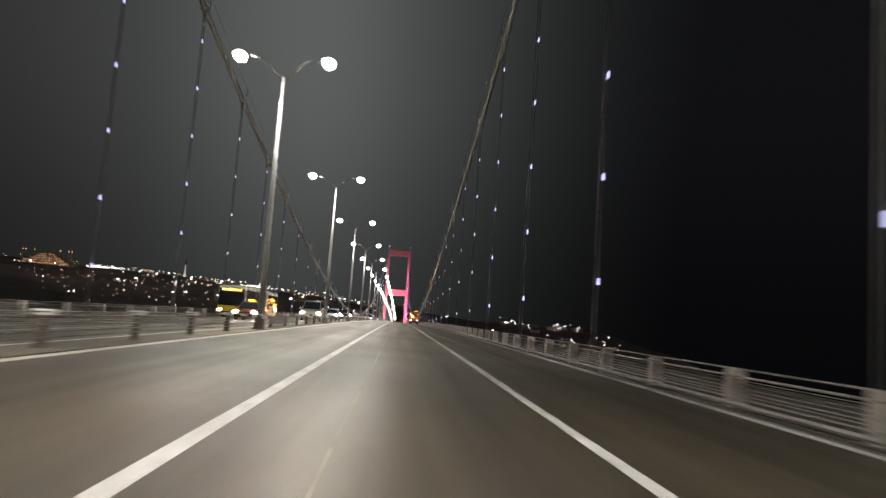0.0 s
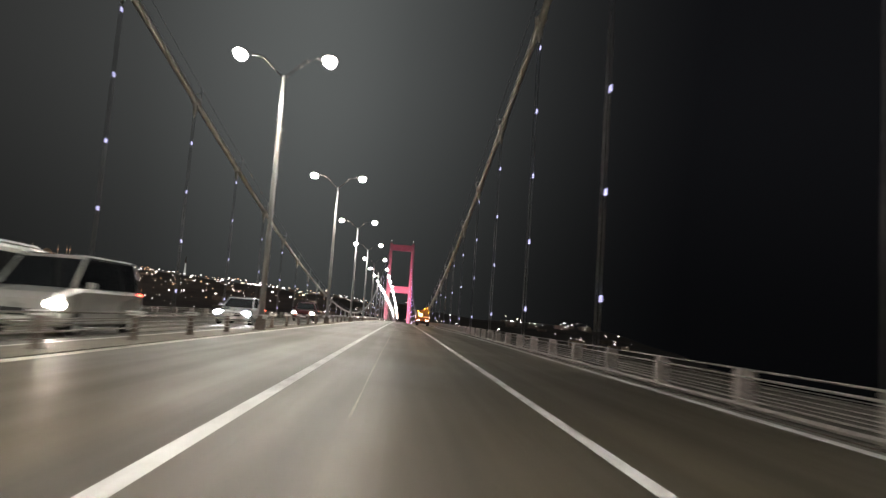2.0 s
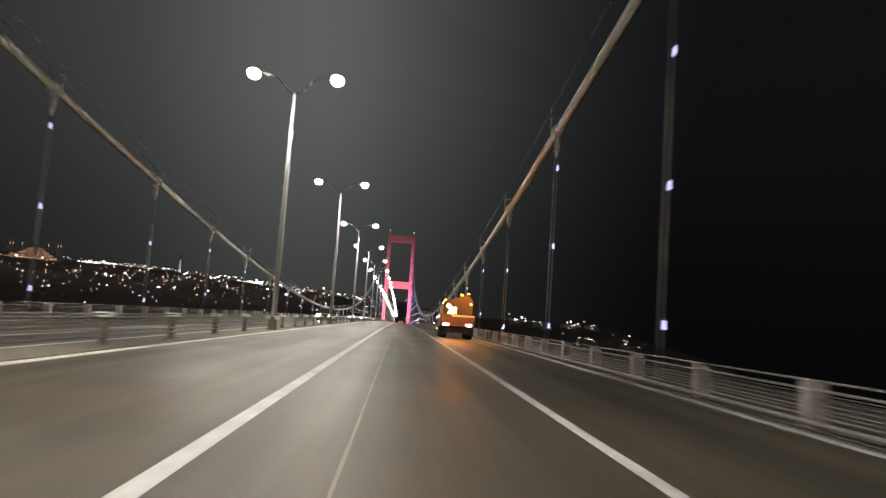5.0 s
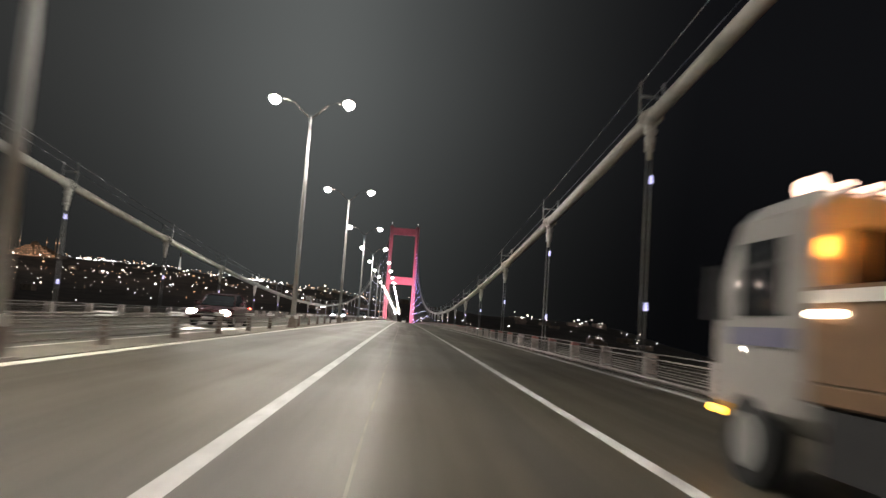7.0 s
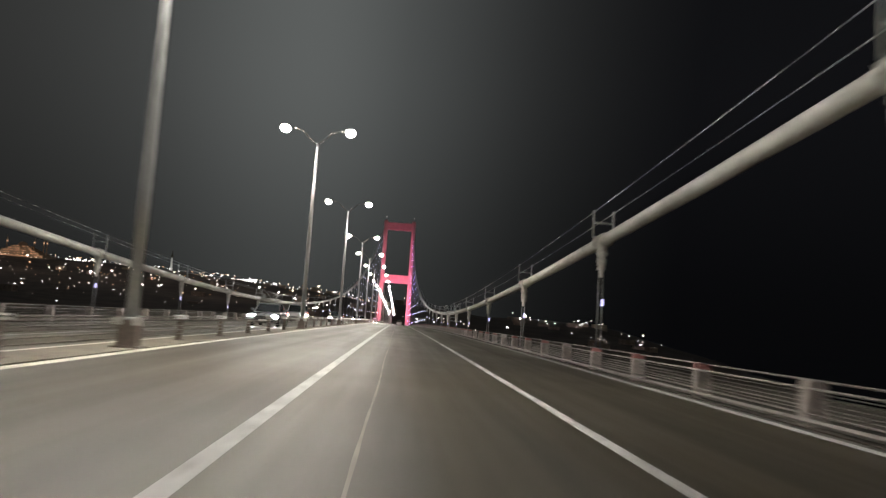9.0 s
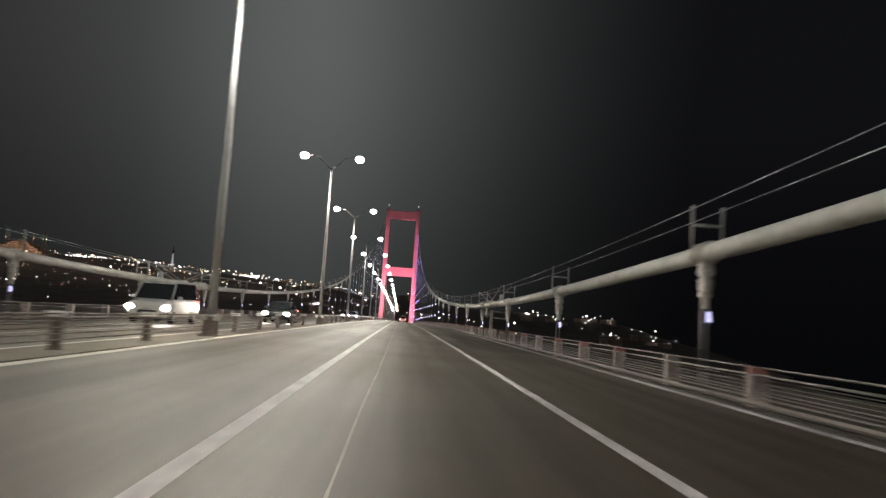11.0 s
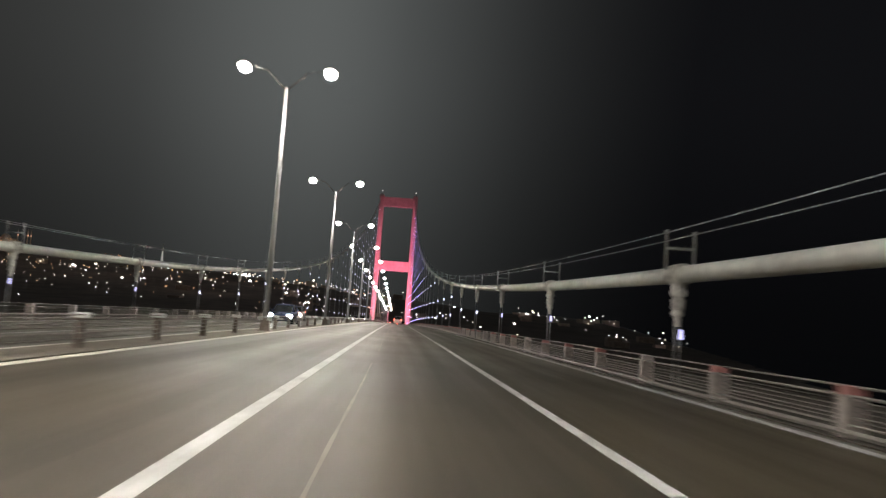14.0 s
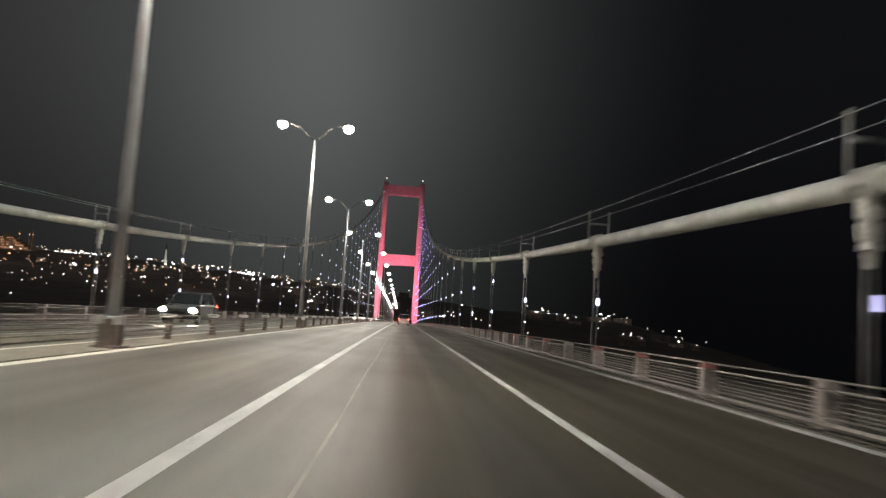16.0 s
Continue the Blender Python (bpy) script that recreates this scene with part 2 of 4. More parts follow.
def put(name, me, parent=None, at=None, label=""):
    ob = new(name, me)
    if parent:
        ob.parent = parent
    if at is not None:
        ob.matrix_basis = at if isinstance(at, Matrix) else Matrix.Translation(at)
    if label:
        ob["label"] = label
    return ob


def part(name, bm, material, parent, label="", at=None):
    return put(name, mesh_of(bm, material, name), parent, at, label)


def thing(name, at, label, category, group="", kind=""):
    ob = new(name)
    ob.empty_display_size = 0.3
    ob.matrix_basis = at if isinstance(at, Matrix) else Matrix.Translation(at)
    return tagged(ob, label, category, group, kind)


def lamp_blob(name, parent, mat, x, y, z, rx, ry, rz, label):
    bm = bmesh.new()
    bmesh.ops.create_uvsphere(bm, u_segments=12, v_segments=8, radius=1.0)
    for v in bm.verts:
        v.co = Vector((x + v.co.x * rx, y + v.co.y * ry, z + v.co.z * rz))
    part(name, bm, mat, parent, label)


def steps(a, b, d):
    n = max(1, round((b - a) / d))
    return [a + (b - a) * i / n for i in range(n + 1)]


Y0, Y1 = -420.0, 1250.0
LONG = steps(Y0, Y1, 10)

# ---- bridge deck and road ----
bm = bmesh.new()
sweep(bm, [(-21.6, -0.52), (11.5, -0.52), (11.5, -0.7), (6.0, -3.2), (-16.1, -3.2), (-21.6, -0.7)], LONG)
tagged(put("bridge_deck", mesh_of(bm, DECK_STEEL)), "grey steel box deck of the suspension bridge", "bridge deck", kind="structure")
bm = bmesh.new()
sweep(bm, [(-5.40, 0.158), (EDGE_L, 0.158), (6.60, cross(6.60)), (6.60, -0.5), (-5.40, -0.5)], LONG)
tagged(put("road", mesh_of(bm, ASPHALT)), "grey worn asphalt carriageway lit by street lamps", "road", kind="structure")
bm = bmesh.new()
sweep(bm, [(-16.7, cross(-16.7)), (-6.62, 0.158), (-6.50, 0.158), (-6.50, -0.5), (-16.7, -0.5)], LONG)
tagged(put("road_oncoming", mesh_of(bm, ASPHALT)), "grey worn asphalt carriageway for oncoming traffic", "road", kind="structure")


def stripe(name, x, w, label, mat=PAINT_LINE, z=0.004):
    bm = bmesh.new()
    sweep(bm, [(x - w / 2, cross(x - w / 2) + z), (x + w / 2, cross(x + w / 2) + z)], steps(-150, 950, 5), closed=False)
    tagged(put(name, mesh_of(bm, mat)), label, "road marking", kind="structure")


stripe("road_marking", -1.50, 0.175, "solid white painted line between two lanes")
stripe("road_marking", 2.225, 0.175, "solid white painted line between two lanes")
stripe("road_marking", EDGE_R, 0.26, "white painted line along the road edge")
stripe("road_marking", -9.95, 0.17, "white painted line on the oncoming carriageway")
stripe("road_marking", -13.2, 0.17, "white painted line on the oncoming carriageway")
stripe("road_marking", -16.45, 0.17, "white painted line along the oncoming road edge")

# pale, broken seam in the asphalt of our lane
SEAM = surface("pale_joint_sealant", (0.25, 0.23, 0.175), 0.5, grain=3, vary=0.6, bump=0.3)


def seam_x(y):
    return -0.38 - 0.14 * min(1.0, max(0.0, (y - 110) / 280)) + 0.035 * noise.noise(Vector((0.0, y * 0.13, 4.4)))


bm = bmesh.new()
ys = steps(-40, 520, 0.5)
for ya, yb in zip(ys, ys[1:]):
    if noise.noise(Vector((2.0, ya * 0.11, 9.1))) < -0.28:
        continue
    row = []
    for y in (ya, yb):
        w = 0.015 + 0.011 * noise.noise(Vector((7.0, y * 0.9, 0.3)))
        row.append([bm.verts.new((seam_x(y) + d, y, deck(y) + cross(seam_x(y) + d) + 0.004)) for d in (-w, w)])
    bm.faces.new((row[0][0], row[0][1], row[1][1], row[1][0]))
tagged(put("road_seam", mesh_of(bm, SEAM)), "pale broken sealed seam along the asphalt lane", "road seam", kind="structure")

# low median strip between two painted lines
bm = bmesh.new()
sweep(bm, [(-5.397, 0.177), (-6.503, 0.177), (-6.503, -0.5), (-5.397, -0.5)], LONG)
tagged(put("median", mesh_of(bm, CONCRETE)), "low stained concrete median between the carriageways", "median", kind="structure")
stripe("road_marking", -5.26, 0.22, "worn white line along the median edge", KERB_WHITE)
stripe("road_marking", -6.65, 0.20, "worn white line along the median edge", KERB_WHITE)
# outer kerbs and walkways
for name, a, b, mat, zt, lab in (("kerb", 6.603, 7.1, WALK_DARK, -0.17, "low concrete kerb under the roadside railing"),
                                 ("kerb", -17.2, -16.703, WALK_DARK, -0.12, "low concrete kerb under the roadside railing"),
                                 ("walkway", 7.103, 11.3, WALK_DARK, -0.19, "dark stained concrete walkway outside the railing"),
                                 ("walkway", -21.4, -17.203, WALK_DARK, -0.14, "dark stained concrete walkway outside the railing")):
    bm = bmesh.new()
    sweep(bm, [(a, -0.5), (a, zt), (b, zt), (b, -0.5)], LONG)
    tagged(put(name, mesh_of(bm, mat)), lab, name, kind="structure")

# ---- railings ----


def post_meshes(w, h, d):
    bm = bmesh.new()
    box(bm, -w / 2, w / 2, -d / 2, d / 2, 0, h, 0.0)
    body = mesh_of(bm, POST_PAINT, "post")
    bm = bmesh.new()
    box(bm, -w / 2, w / 2, -d / 2, d / 2, h, h + 0.13, 0.012)
    return body, mesh_of(bm, CAP_RED, "cap_red")


def railing(name, x, side, a, b, label):
    """A roadside railing: box posts on the kerb, round rails and a low beam between them."""
    rail = thing(name, (0, 0, 0), label, "railing", kind="structure")
    foot = -0.17 if side > 0 else -0.12
    body, red = post_meshes(0.33, 0.63, 0.26)
    plain = red.copy()
    plain.materials.clear()
    plain.materials.append(POST_PAINT)
    y = a
    while y < b:
        p = put("post", body, rail, (x, y, deck(y) + foot))
        put("post_cap", red if side > 0 and y > 205 and round((y - a) / HANG_STEP * 4) % 4 else plain, p)
        y += HANG_STEP / 4
    ys = steps(a - 2, b, 4.47)
    for z, r, dx in ((0.75, 0.020, 0.05 * side), (0.62, 0.023, -0.135 * side), (0.54, 0.008, 0.0), (0.46, 0.012, 0.0), (0.385, 0.008, 0.0), (0.31, 0.012, 0.0), (0.25, 0.008, 0.0), (0.20, 0.018, -0.135 * side)):
        bm = bmesh.new()
        tube(bm, [(x + dx, y, deck(y) + z + foot) for y in ys], r, 8)
        part("rail", bm, RAIL_PAINT, rail)
    bm = bmesh.new()
    for dz in (foot + 0.03,):
        sweep(bm, [(x - side * 0.16, dz), (x - side * 0.12, dz + 0.05), (x - side * 0.16, dz + 0.10), (x - side * 0.19, dz + 0.05)], ys)
    part("lower_beam", bm, RAIL_PAINT, rail, "galvanised lower guard beam")
    return rail


railing("railing_right", 6.88, 1, HANG0 - 6 * HANG_STEP - 1.98, 860, "grey steel railing with box posts and round rails")
railing("railing_left", -16.98, -1, HANG0 - 4 * HANG_STEP, 860, "grey steel railing along the oncoming carriageway")

# median guard rail: dark posts with white reflector plates and three rails
barrier = thing("median_barrier", (0, 0, 0), "steel median guard rail with dark posts and white plates", "guard rail", kind="structure")
bm = bmesh.new()
box(bm, -0.07, 0.07, -0.08, 0.08, 0, 0.65, 0.01)
box(bm, -0.10, 0.10, -0.12, 0.12, 0, 0.02)
M_POST = mesh_of(bm, POST_DARK, "post")
bm = bmesh.new()
box(bm, -0.15, 0.15, -0.125, -0.11, 0.56, 0.66)
box(bm, -0.15, 0.15, 0.11, 0.125, 0.56, 0.66)
M_PLATE = mesh_of(bm, PLATE_WHITE, "reflector_plate")
for k in range(-18, 186):
    if k % 6 == 0:
        continue
    y = POLE0 + POLE_STEP / 6 * k
    p = put("post", M_POST, barrier, (-5.95, y, deck(y) + 0.177))
    put("reflector_plate", M_PLATE, p)
for z, r, dx in ((0.62, 0.014, 0.10), (0.50, 0.011, 0.10), (0.39, 0.011, 0.10), (0.28, 0.011, 0.10), (0.18, 0.011, 0.10), (0.60, 0.014, -0.10), (0.44, 0.011, -0.10), (0.27, 0.011, -0.10)):
    bm = bmesh.new()
    tube(bm, [(-5.95 + dx, y, deck(y) + z + 0.177) for y in steps(-60, 860, 4.47)], r, 8)
    part("rail", bm, RAIL_PAINT, barrier)

# ---- street lamps ----
ARM_R, ARM_L, HEAD_Z, POLE_TOP = -3.75 - POLE_X, -7.58 - POLE_X, 11.66, 10.86


def street_lamp():
    lamp = thing("street_lamp", (0, 0, 0), "tall grey steel street lamp with two lit heads on the median", "street lamp", "street lamps along the median")
    bm = bmesh.new()
    box(bm, -0.19, 0.19, -0.19, 0.19, 0, 0.56, 0.02)
    box(bm, -0.27, 0.27, -0.27, 0.27, 0, 0.04)
    part("base", bm, POST_DARK, lamp, "dark steel base box")
    for sx in (-0.30, 0.10):
        bm = bmesh.new()
        box(bm, sx, sx + 0.20, -0.225, -0.21, 0.46, 0.62)
        part("reflector_plate", bm, PLATE_WHITE, lamp, "white reflector plate")
    bm = bmesh.new()
    tube(bm, [(0, 0, 0.50), (0, 0, 3.2), (0, 0, 6.5), (0, 0, POLE_TOP)], [0.135, 0.12, 0.10, 0.075], 12)
    tube(bm, [(0, 0, 0.52), (0, 0, 0.62)], 0.155, 12)
    part("pole", bm, POLE_PAINT, lamp)
    for s, reach in ((1, ARM_R), (-1, ARM_L)):
        bm = bmesh.new()
        r = abs(reach) - 0.45
        tube(bm, [(0, 0, POLE_TOP - 0.12), (s * r * 0.25, 0, POLE_TOP + 0.2), (s * r * 0.6, 0, HEAD_Z - 0.08), (s * r, 0, HEAD_Z + 0.06)], [0.030, 0.026, 0.022, 0.020], 8)
        part("arm", bm, POST_DARK, lamp, "thin curved dark arm")
        bm = bmesh.new()
        box(bm, -0.24, 0.24, -0.18, 0.18, 0.06, 0.14, 0.05)
        rounded(bm, 0.02, 2)
        head = part("lamp_head", bm, POST_DARK, lamp, "flat dark lamp head", Matrix.Translation((reach, 0, HEAD_Z + 0.02)))
        bm = bmesh.new()
        bmesh.ops.create_uvsphere(bm, u_segments=20, v_segments=12, radius=1.0)
        for v in bm.verts:
            v.co = Vector((v.co.x * 0.30, v.co.y * 0.27, v.co.z * (0.27 if v.co.z < 0 else 0.16)))
        bmesh.ops.remove_doubles(bm, verts=bm.verts[:], dist=0.001)
        part("lens", bm, LENS, head, "glowing white lens")
    return lamp


lamp_0 = street_lamp()
for k in range(-4, 33):
    y = POLE0 + POLE_STEP * k + (1.6 if k == 11 else 0)
    at = Matrix.Translation((POLE_X, y, deck(y) + 0.177))
    if k == -4:
        lamp_0.matrix_basis = at
    else:
        copy_thing(lamp_0, at)
    for reach, tilt in ((ARM_R, 17), (ARM_L, -17)):
        lo = new("street_lamp_light", lamp_data)
        lo.matrix_basis = Matrix.Translation((POLE_X + reach, y, deck(y) + 0.177 + HEAD_Z - 0.38)) @ Matrix.Rotation(radians(-tilt), 4, "Y")

# ---- main cables and hangers ----
bm = bmesh.new()
tube(bm, [(0, -0.34, 0), (0, 0.34, 0)], 0.285, 18)
for y0 in (-0.32, -0.20, -0.08, 0.04, 0.16, 0.27):
    tube(bm, [(0, y0, 0), (0, y0 + 0.055, 0)], 0.325, 18)
for sx in (-1, 1):
    box(bm, sx * 0.31 - 0.03, sx * 0.31 + 0.03, -0.33, 0.33, -0.07, 0.07)
    for y0 in (-0.24, -0.08, 0.08, 0.24):
        tube(bm, [(sx * 0.35, y0, -0.15), (sx * 0.35, y0, 0.15)], 0.03, 6)
M_CLAMP = mesh_of(bm, CLAMP_STEEL, "cable_clamp")
bm = bmesh.new()
tube(bm, [(0, 0, z) for z in (-0.24, -0.44, -0.45, -0.62, -0.63, -0.70, -0.71, -1.00, -1.01, -1.07, -1.08, -1.18, -1.19, -1.50)],
     [0.15, 0.15, 0.20, 0.20, 0.17, 0.17, 0.21, 0.19, 0.165, 0.165, 0.185, 0.185, 0.12, 0.10], 14)
for f in bm.faces:
    f.smooth = False
for s in (-1, 1):
    box(bm, s * 0.15 - 0.03, s * 0.15 + 0.03, -0.14, 0.14, -0.60, -0.22)
tube(bm, [(-0.24, 0, -0.50), (0.24, 0, -0.50)], 0.055, 8)
M_SOCKET = mesh_of(bm, CLAMP_STEEL, "socket")
bm = bmesh.new()
box(bm, -0.055, 0.055, -0.07, 0.0, -0.14, 0.14, 0.01)
M_LED_W = mesh_of(bm, LED_WHITE, "led_light")
M_LED_B = M_LED_W.copy()
M_LED_B.materials.clear()
M_LED_B.materials.append(LED_BLUE)
M_LED_F = M_LED_W.copy()
M_LED_F.materials.clear()
M_LED_F.materials.append(LED_FAR)
bm = bmesh.new()
for s in (-1, 1):
    tube(bm, [(s * 0.42, 0, -0.12), (s * 0.42, 0, 1.06)], 0.042, 8)
    tube(bm, [(s * 0.42, 0, 0.94), (s * 0.42, 0, 1.04)], 0.065, 8)
    tube(bm, [(s * 0.42, 0, -0.02), (s * 0.24, 0, -0.14)], 0.035, 6)
tube(bm, [(-0.42, 0, 0.52), (0.42, 0, 0.52)], 0.042, 6)
M_STANCHION = mesh_of(bm, GALV, "handrail_post")

KMAX = int((TOWER_Y[0] - 6 - HANG0) / HANG_STEP)
KMIN = int((TOWER_Y[1] + 6 - HANG0) / HANG_STEP)
for side, cx in ((1, CABLE_R), (-1, CABLE_L)):
    main = thing("main_cable", (0, 0, 0), "thick pale painted main suspension cable with hand ropes", "suspension cable", "main cables")
    ys = steps(TOWER_Y[1], TOWER_Y[0], 6)
    bm = bmesh.new()
    tube(bm, [(cable_x(side, y), y, cable(y)) for y in ys], 0.25, 16)
    # side spans, down to the anchorages
    part("cable", bm, CABLE_PAINT, main)
    for far, sgn in ((TOWER_Y[0], 1), (TOWER_Y[1], -1)):
        bm = bmesh.new()
        tube(bm, [(cable_x(side, far), far + sgn * d, cable(far) - (cable(far) - deck(far + sgn * 245) - 1) * d / 245 - 0.0009 * d * (245 - d)) for d in range(0, 246, 7)], 0.25, 12)
        part("side_span_cable", bm, CABLE_PAINT, main)
    for s in (-1, 1):
        bm = bmesh.new()
        tube(bm, [(cable_x(side, y) + s * 0.42, y, cable(y) + 1.22) for y in ys], 0.015, 6)
        part("hand_rope", bm, GALV, main)
    for k in range(KMIN, KMAX + 1):
        y = HANG0 + HANG_STEP * k
        y -= 2.5 * math.exp(-((y - 240) / 60) ** 2)
        cx = cable_x(side, y)
        y -= 1.1 * min(1.0, max(0.0, (y - 345) / 30))
        slope = math.atan((cable(y + 1) - cable(y - 1)) / 2)
        tilt = Matrix.Rotation(slope, 4, "X")
        put("handrail_post", M_STANCHION, main, Matrix.Translation((cx, y, cable(y) + 0.25)))
        base = deck(y) - (0.19 if side > 0 else 0.14)
        top = cable(y)
        h = thing("hanger", (cx, y, base), "thin steel hanger rope with small lit lamps", "hanger", "hangers under the main cables")
        put("cable_clamp", M_CLAMP, h, Matrix.Translation((0, 0, top - base)) @ tilt)
        put("socket", M_SOCKET, h, (0, 0, top - base))
        for s in (-1, 1):
            bm = bmesh.new()
            tube(bm, [(s * 0.085, 0, 0), (s * 0.085, 0, top - base - 1.3)], 0.033, 6)
            part("rope", bm, ROPE_STEEL, h)
        length = top - base
        if y < 200:
            heights = [3.74 - 0.0135 * y + 4.43 * i for i in range(24)]
        elif y < 450:
            count = max(1, round(length / 4.43 - 0.1))
            heights = [length / count * (i + 0.5) for i in range(count)] if length > 3.9 else [length - 1.72]
        else:
            heights = [2.4] + [z for z in (4.1 - base + 4.43 * i for i in range(-3, 24)) if z > 4.6]
        for z in heights:
            if z > length - 1.2:
                break
            put("led_light", M_LED_B if y > 600 and side > 0 else M_LED_W if y < 420 else M_LED_F, h, (0.07, -0.06, z))

# ---- towers ----
LEG_R, LEG_L = 8.3, -16.9
TOP, BEAM = 97.6, 48.2


def tower(y, label):
    z0 = deck(y)
    t = thing("bridge_tower", (0, y, z0), label, "bridge tower", "bridge towers")
    for x, lean in ((LEG_R, -1), (LEG_L, 1)):
        bm = bmesh.new()
        rings = []
        for z, w, d, off in ((-66, 4.8, 8.2, 1.6), (0, 4.0, 7.4, 0.5), (40, 3.7, 7.0, 0.2), (TOP - 2, 3.4, 6.4, 0)):
            cxx = x - lean * off
            c = 0.35
            ring = [(cxx + sx * (w / 2 - ax), sy * (d / 2 - ay), z) for sx, sy, ax, ay in
                    ((-1, -1, c, 0), (1, -1, c, 0), (1, -1, 0, c), (1, 1, 0, c), (1, 1, c, 0), (-1, 1, c, 0), (-1, 1, 0, c), (-1, -1, 0, c))]
            rings.append([bm.verts.new(p) for p in ring])
        for r0, r1 in zip(rings, rings[1:]):
            for k in range(8):
                bm.faces.new((r0[k], r0[(k + 1) % 8], r1[(k + 1) % 8], r1[k]))
        bm.faces.new(rings[0][::-1])
        bm.faces.new(rings[-1])
        part("leg", bm, TOWER_PAINT, t)
        bm = bmesh.new()
        box(bm, x - 2.0, x + 2.0, -3.8, 3.8, TOP - 2, TOP + 0.6, 0.5)
        saddle = part("saddle", bm, TOWER_PAINT, t)
        bm = bmesh.new()
        tube(bm, [(x, 0, TOP + 0.6), (x, 0, TOP + 3.4)], [0.22, 0.12], 8)
        part("mast", bm, GALV, saddle)
        lamp_blob("aviation_light", saddle, MAST_LIGHT, x, 0, TOP + 3.7, 0.26, 0.26, 0.34, "lit white warning light")
    for z0b, z1b, dep in ((TOP - 8.0, TOP - 1.2, 5.0), (BEAM - 7.2, BEAM, 5.4), (-9.5, -3.4, 6.0)):
        bm = bmesh.new()
        v = box(bm, LEG_L + 1.6, LEG_R - 1.6, -dep / 2, dep / 2, z0b, z1b)
        part("crossbeam", bm, TOWER_PAINT, t)
    for x in (LEG_R, LEG_L):
        bm = bmesh.new()
        box(bm, x - 4.5, x + 4.5, -7, 7, -80, -64, 0.8)
        part("footing", bm, CONCRETE, t, "concrete footing block")
    return t


tower(TOWER_Y[0], "tall steel portal tower floodlit in red light")
tower(TOWER_Y[1], "tall steel portal tower of the suspension bridge")


def floodlight(x, y, aim):
    f = thing("floodlight", (x, y, deck(y) - 0.15), "small dark floodlight on a bracket beside the railing", "floodlight", "tower floodlights")
    bm = bmesh.new()
    tube(bm, [(0, 0, 0), (0, 0, 0.9)], 0.06, 8)
    part("bracket", bm, GALV, f)
    bm = bmesh.new()
    box(bm, -0.35, 0.35, -0.2, 0.2, 0.9, 1.35, 0.03)
    part("housing", bm, DARK_PLASTIC, f)
    lo = new("tower_floodlight", flood_data)
    lo.matrix_basis = look((x, y, deck(y) + 1.45), aim)


ty = TOWER_Y[0]
floodlight(10.4, ty - 62, (7.5, ty, 24))
floodlight(-20.6, ty - 62, (-13.8, ty, 24))
floodlight(10.4, ty - 34, (8.6, ty, 22))
floodlight(-20.6, ty - 34, (-15.0, ty, 22))

# ---- sea, land and the far city ----
SEA = -66.0
bm = bmesh.new()
r = [bm.verts.new((x, y, SEA)) for x, y in ((-30000, -30000), (30000, -30000), (30000, 30000), (-30000, 30000))]
bm.faces.new(r)
tagged(put("water", mesh_of(bm, WATER)), "dark strait of sea water under the bridge", "water", kind="structure")
LAND = surface("dark_hillside", (0.105, 0.083, 0.068), 0.9, grain=0.02, vary=0.5, bump=0.0)
FAR_WALL = surface("far_house_walls", (0.30, 0.24, 0.19), 0.85, grain=0.2, vary=0.4, bump=0.0)


def smooth(a, b, v):
    t = max(0.0, min(1.0, (v - a) / (b - a)))
    return t * t * (3 - 2 * t)


RIDGE = ((-3200, 150), (-1900, 178), (-1450, 166), (-780, 132), (-380, 88), (0, 44), (300, 16), (800, 12), (2000, 30), (4200, 40))


def ridge(x):
    for (xa, za), (xb, zb) in zip(RIDGE, RIDGE[1:]):
        if x <= xb:
            return za + (zb - za) * smooth(xa, xb, x)
    return RIDGE[-1][1]


def land(x, y):
    """Height of the far shore: a long hill on one side, low ground on the other."""
    s = y - 905 - 60 * math.sin(x * 0.004) - 3.2 * max(0, x - 470)
    reach = 1150 + 1500 * smooth(350, -700, x)
    bumps = 15 * noise.noise(Vector((x * 0.0022, y * 0.0022, 3.1))) + 5 * noise.noise(Vector((x * 0.007, y * 0.007, 1.7)))
    z = SEA + 4 + (ridge(x) - SEA - 4) * min(1.0, max(0.0, s) / reach) ** 0.92 + bumps * smooth(100, 900, s)
    return SEA - 3 + (z - SEA + 3) * smooth(-40, 30, s)


bm = bmesh.new()
NX, NY = 110, 80
grid = [[None] * (NX + 1) for _ in range(NY + 1)]
for j in range(NY + 1):
    for i in range(NX + 1):
        x = -5200 + 9200 * i / NX
        y = 820 + 4700 * (j / NY) ** 1.3
        grid[j][i] = bm.verts.new((x, y, land(x, y)))
for j in range(NY):
    for i in range(NX):
        bm.faces.new((grid[j][i], grid[j][i + 1], grid[j + 1][i + 1], grid[j + 1][i])).smooth = True
tagged(put("ground", mesh_of(bm, LAND)), "dark hilly far shore with a city on it", "ground", kind="structure")
bm = bmesh.new()
grid = [[bm.verts.new((-2500 + 5000 * i / 30, -2600 + 2380 * j / 20, SEA - 3 + (14 + 60 * (1 - j / 20) + 12 * noise.noise(Vector((i * 0.4, j * 0.4, 5)))) * smooth(20, 18, j)))
         for i in range(31)] for j in range(21)]
for j in range(20):
    for i in range(30):
        bm.faces.new((grid[j][i], grid[j][i + 1], grid[j + 1][i + 1], grid[j + 1][i])).smooth = True
tagged(put("ground_near_shore", mesh_of(bm, LAND)), "dark shore at the start of the bridge", "ground", kind="structure")

rng = random.Random(7)


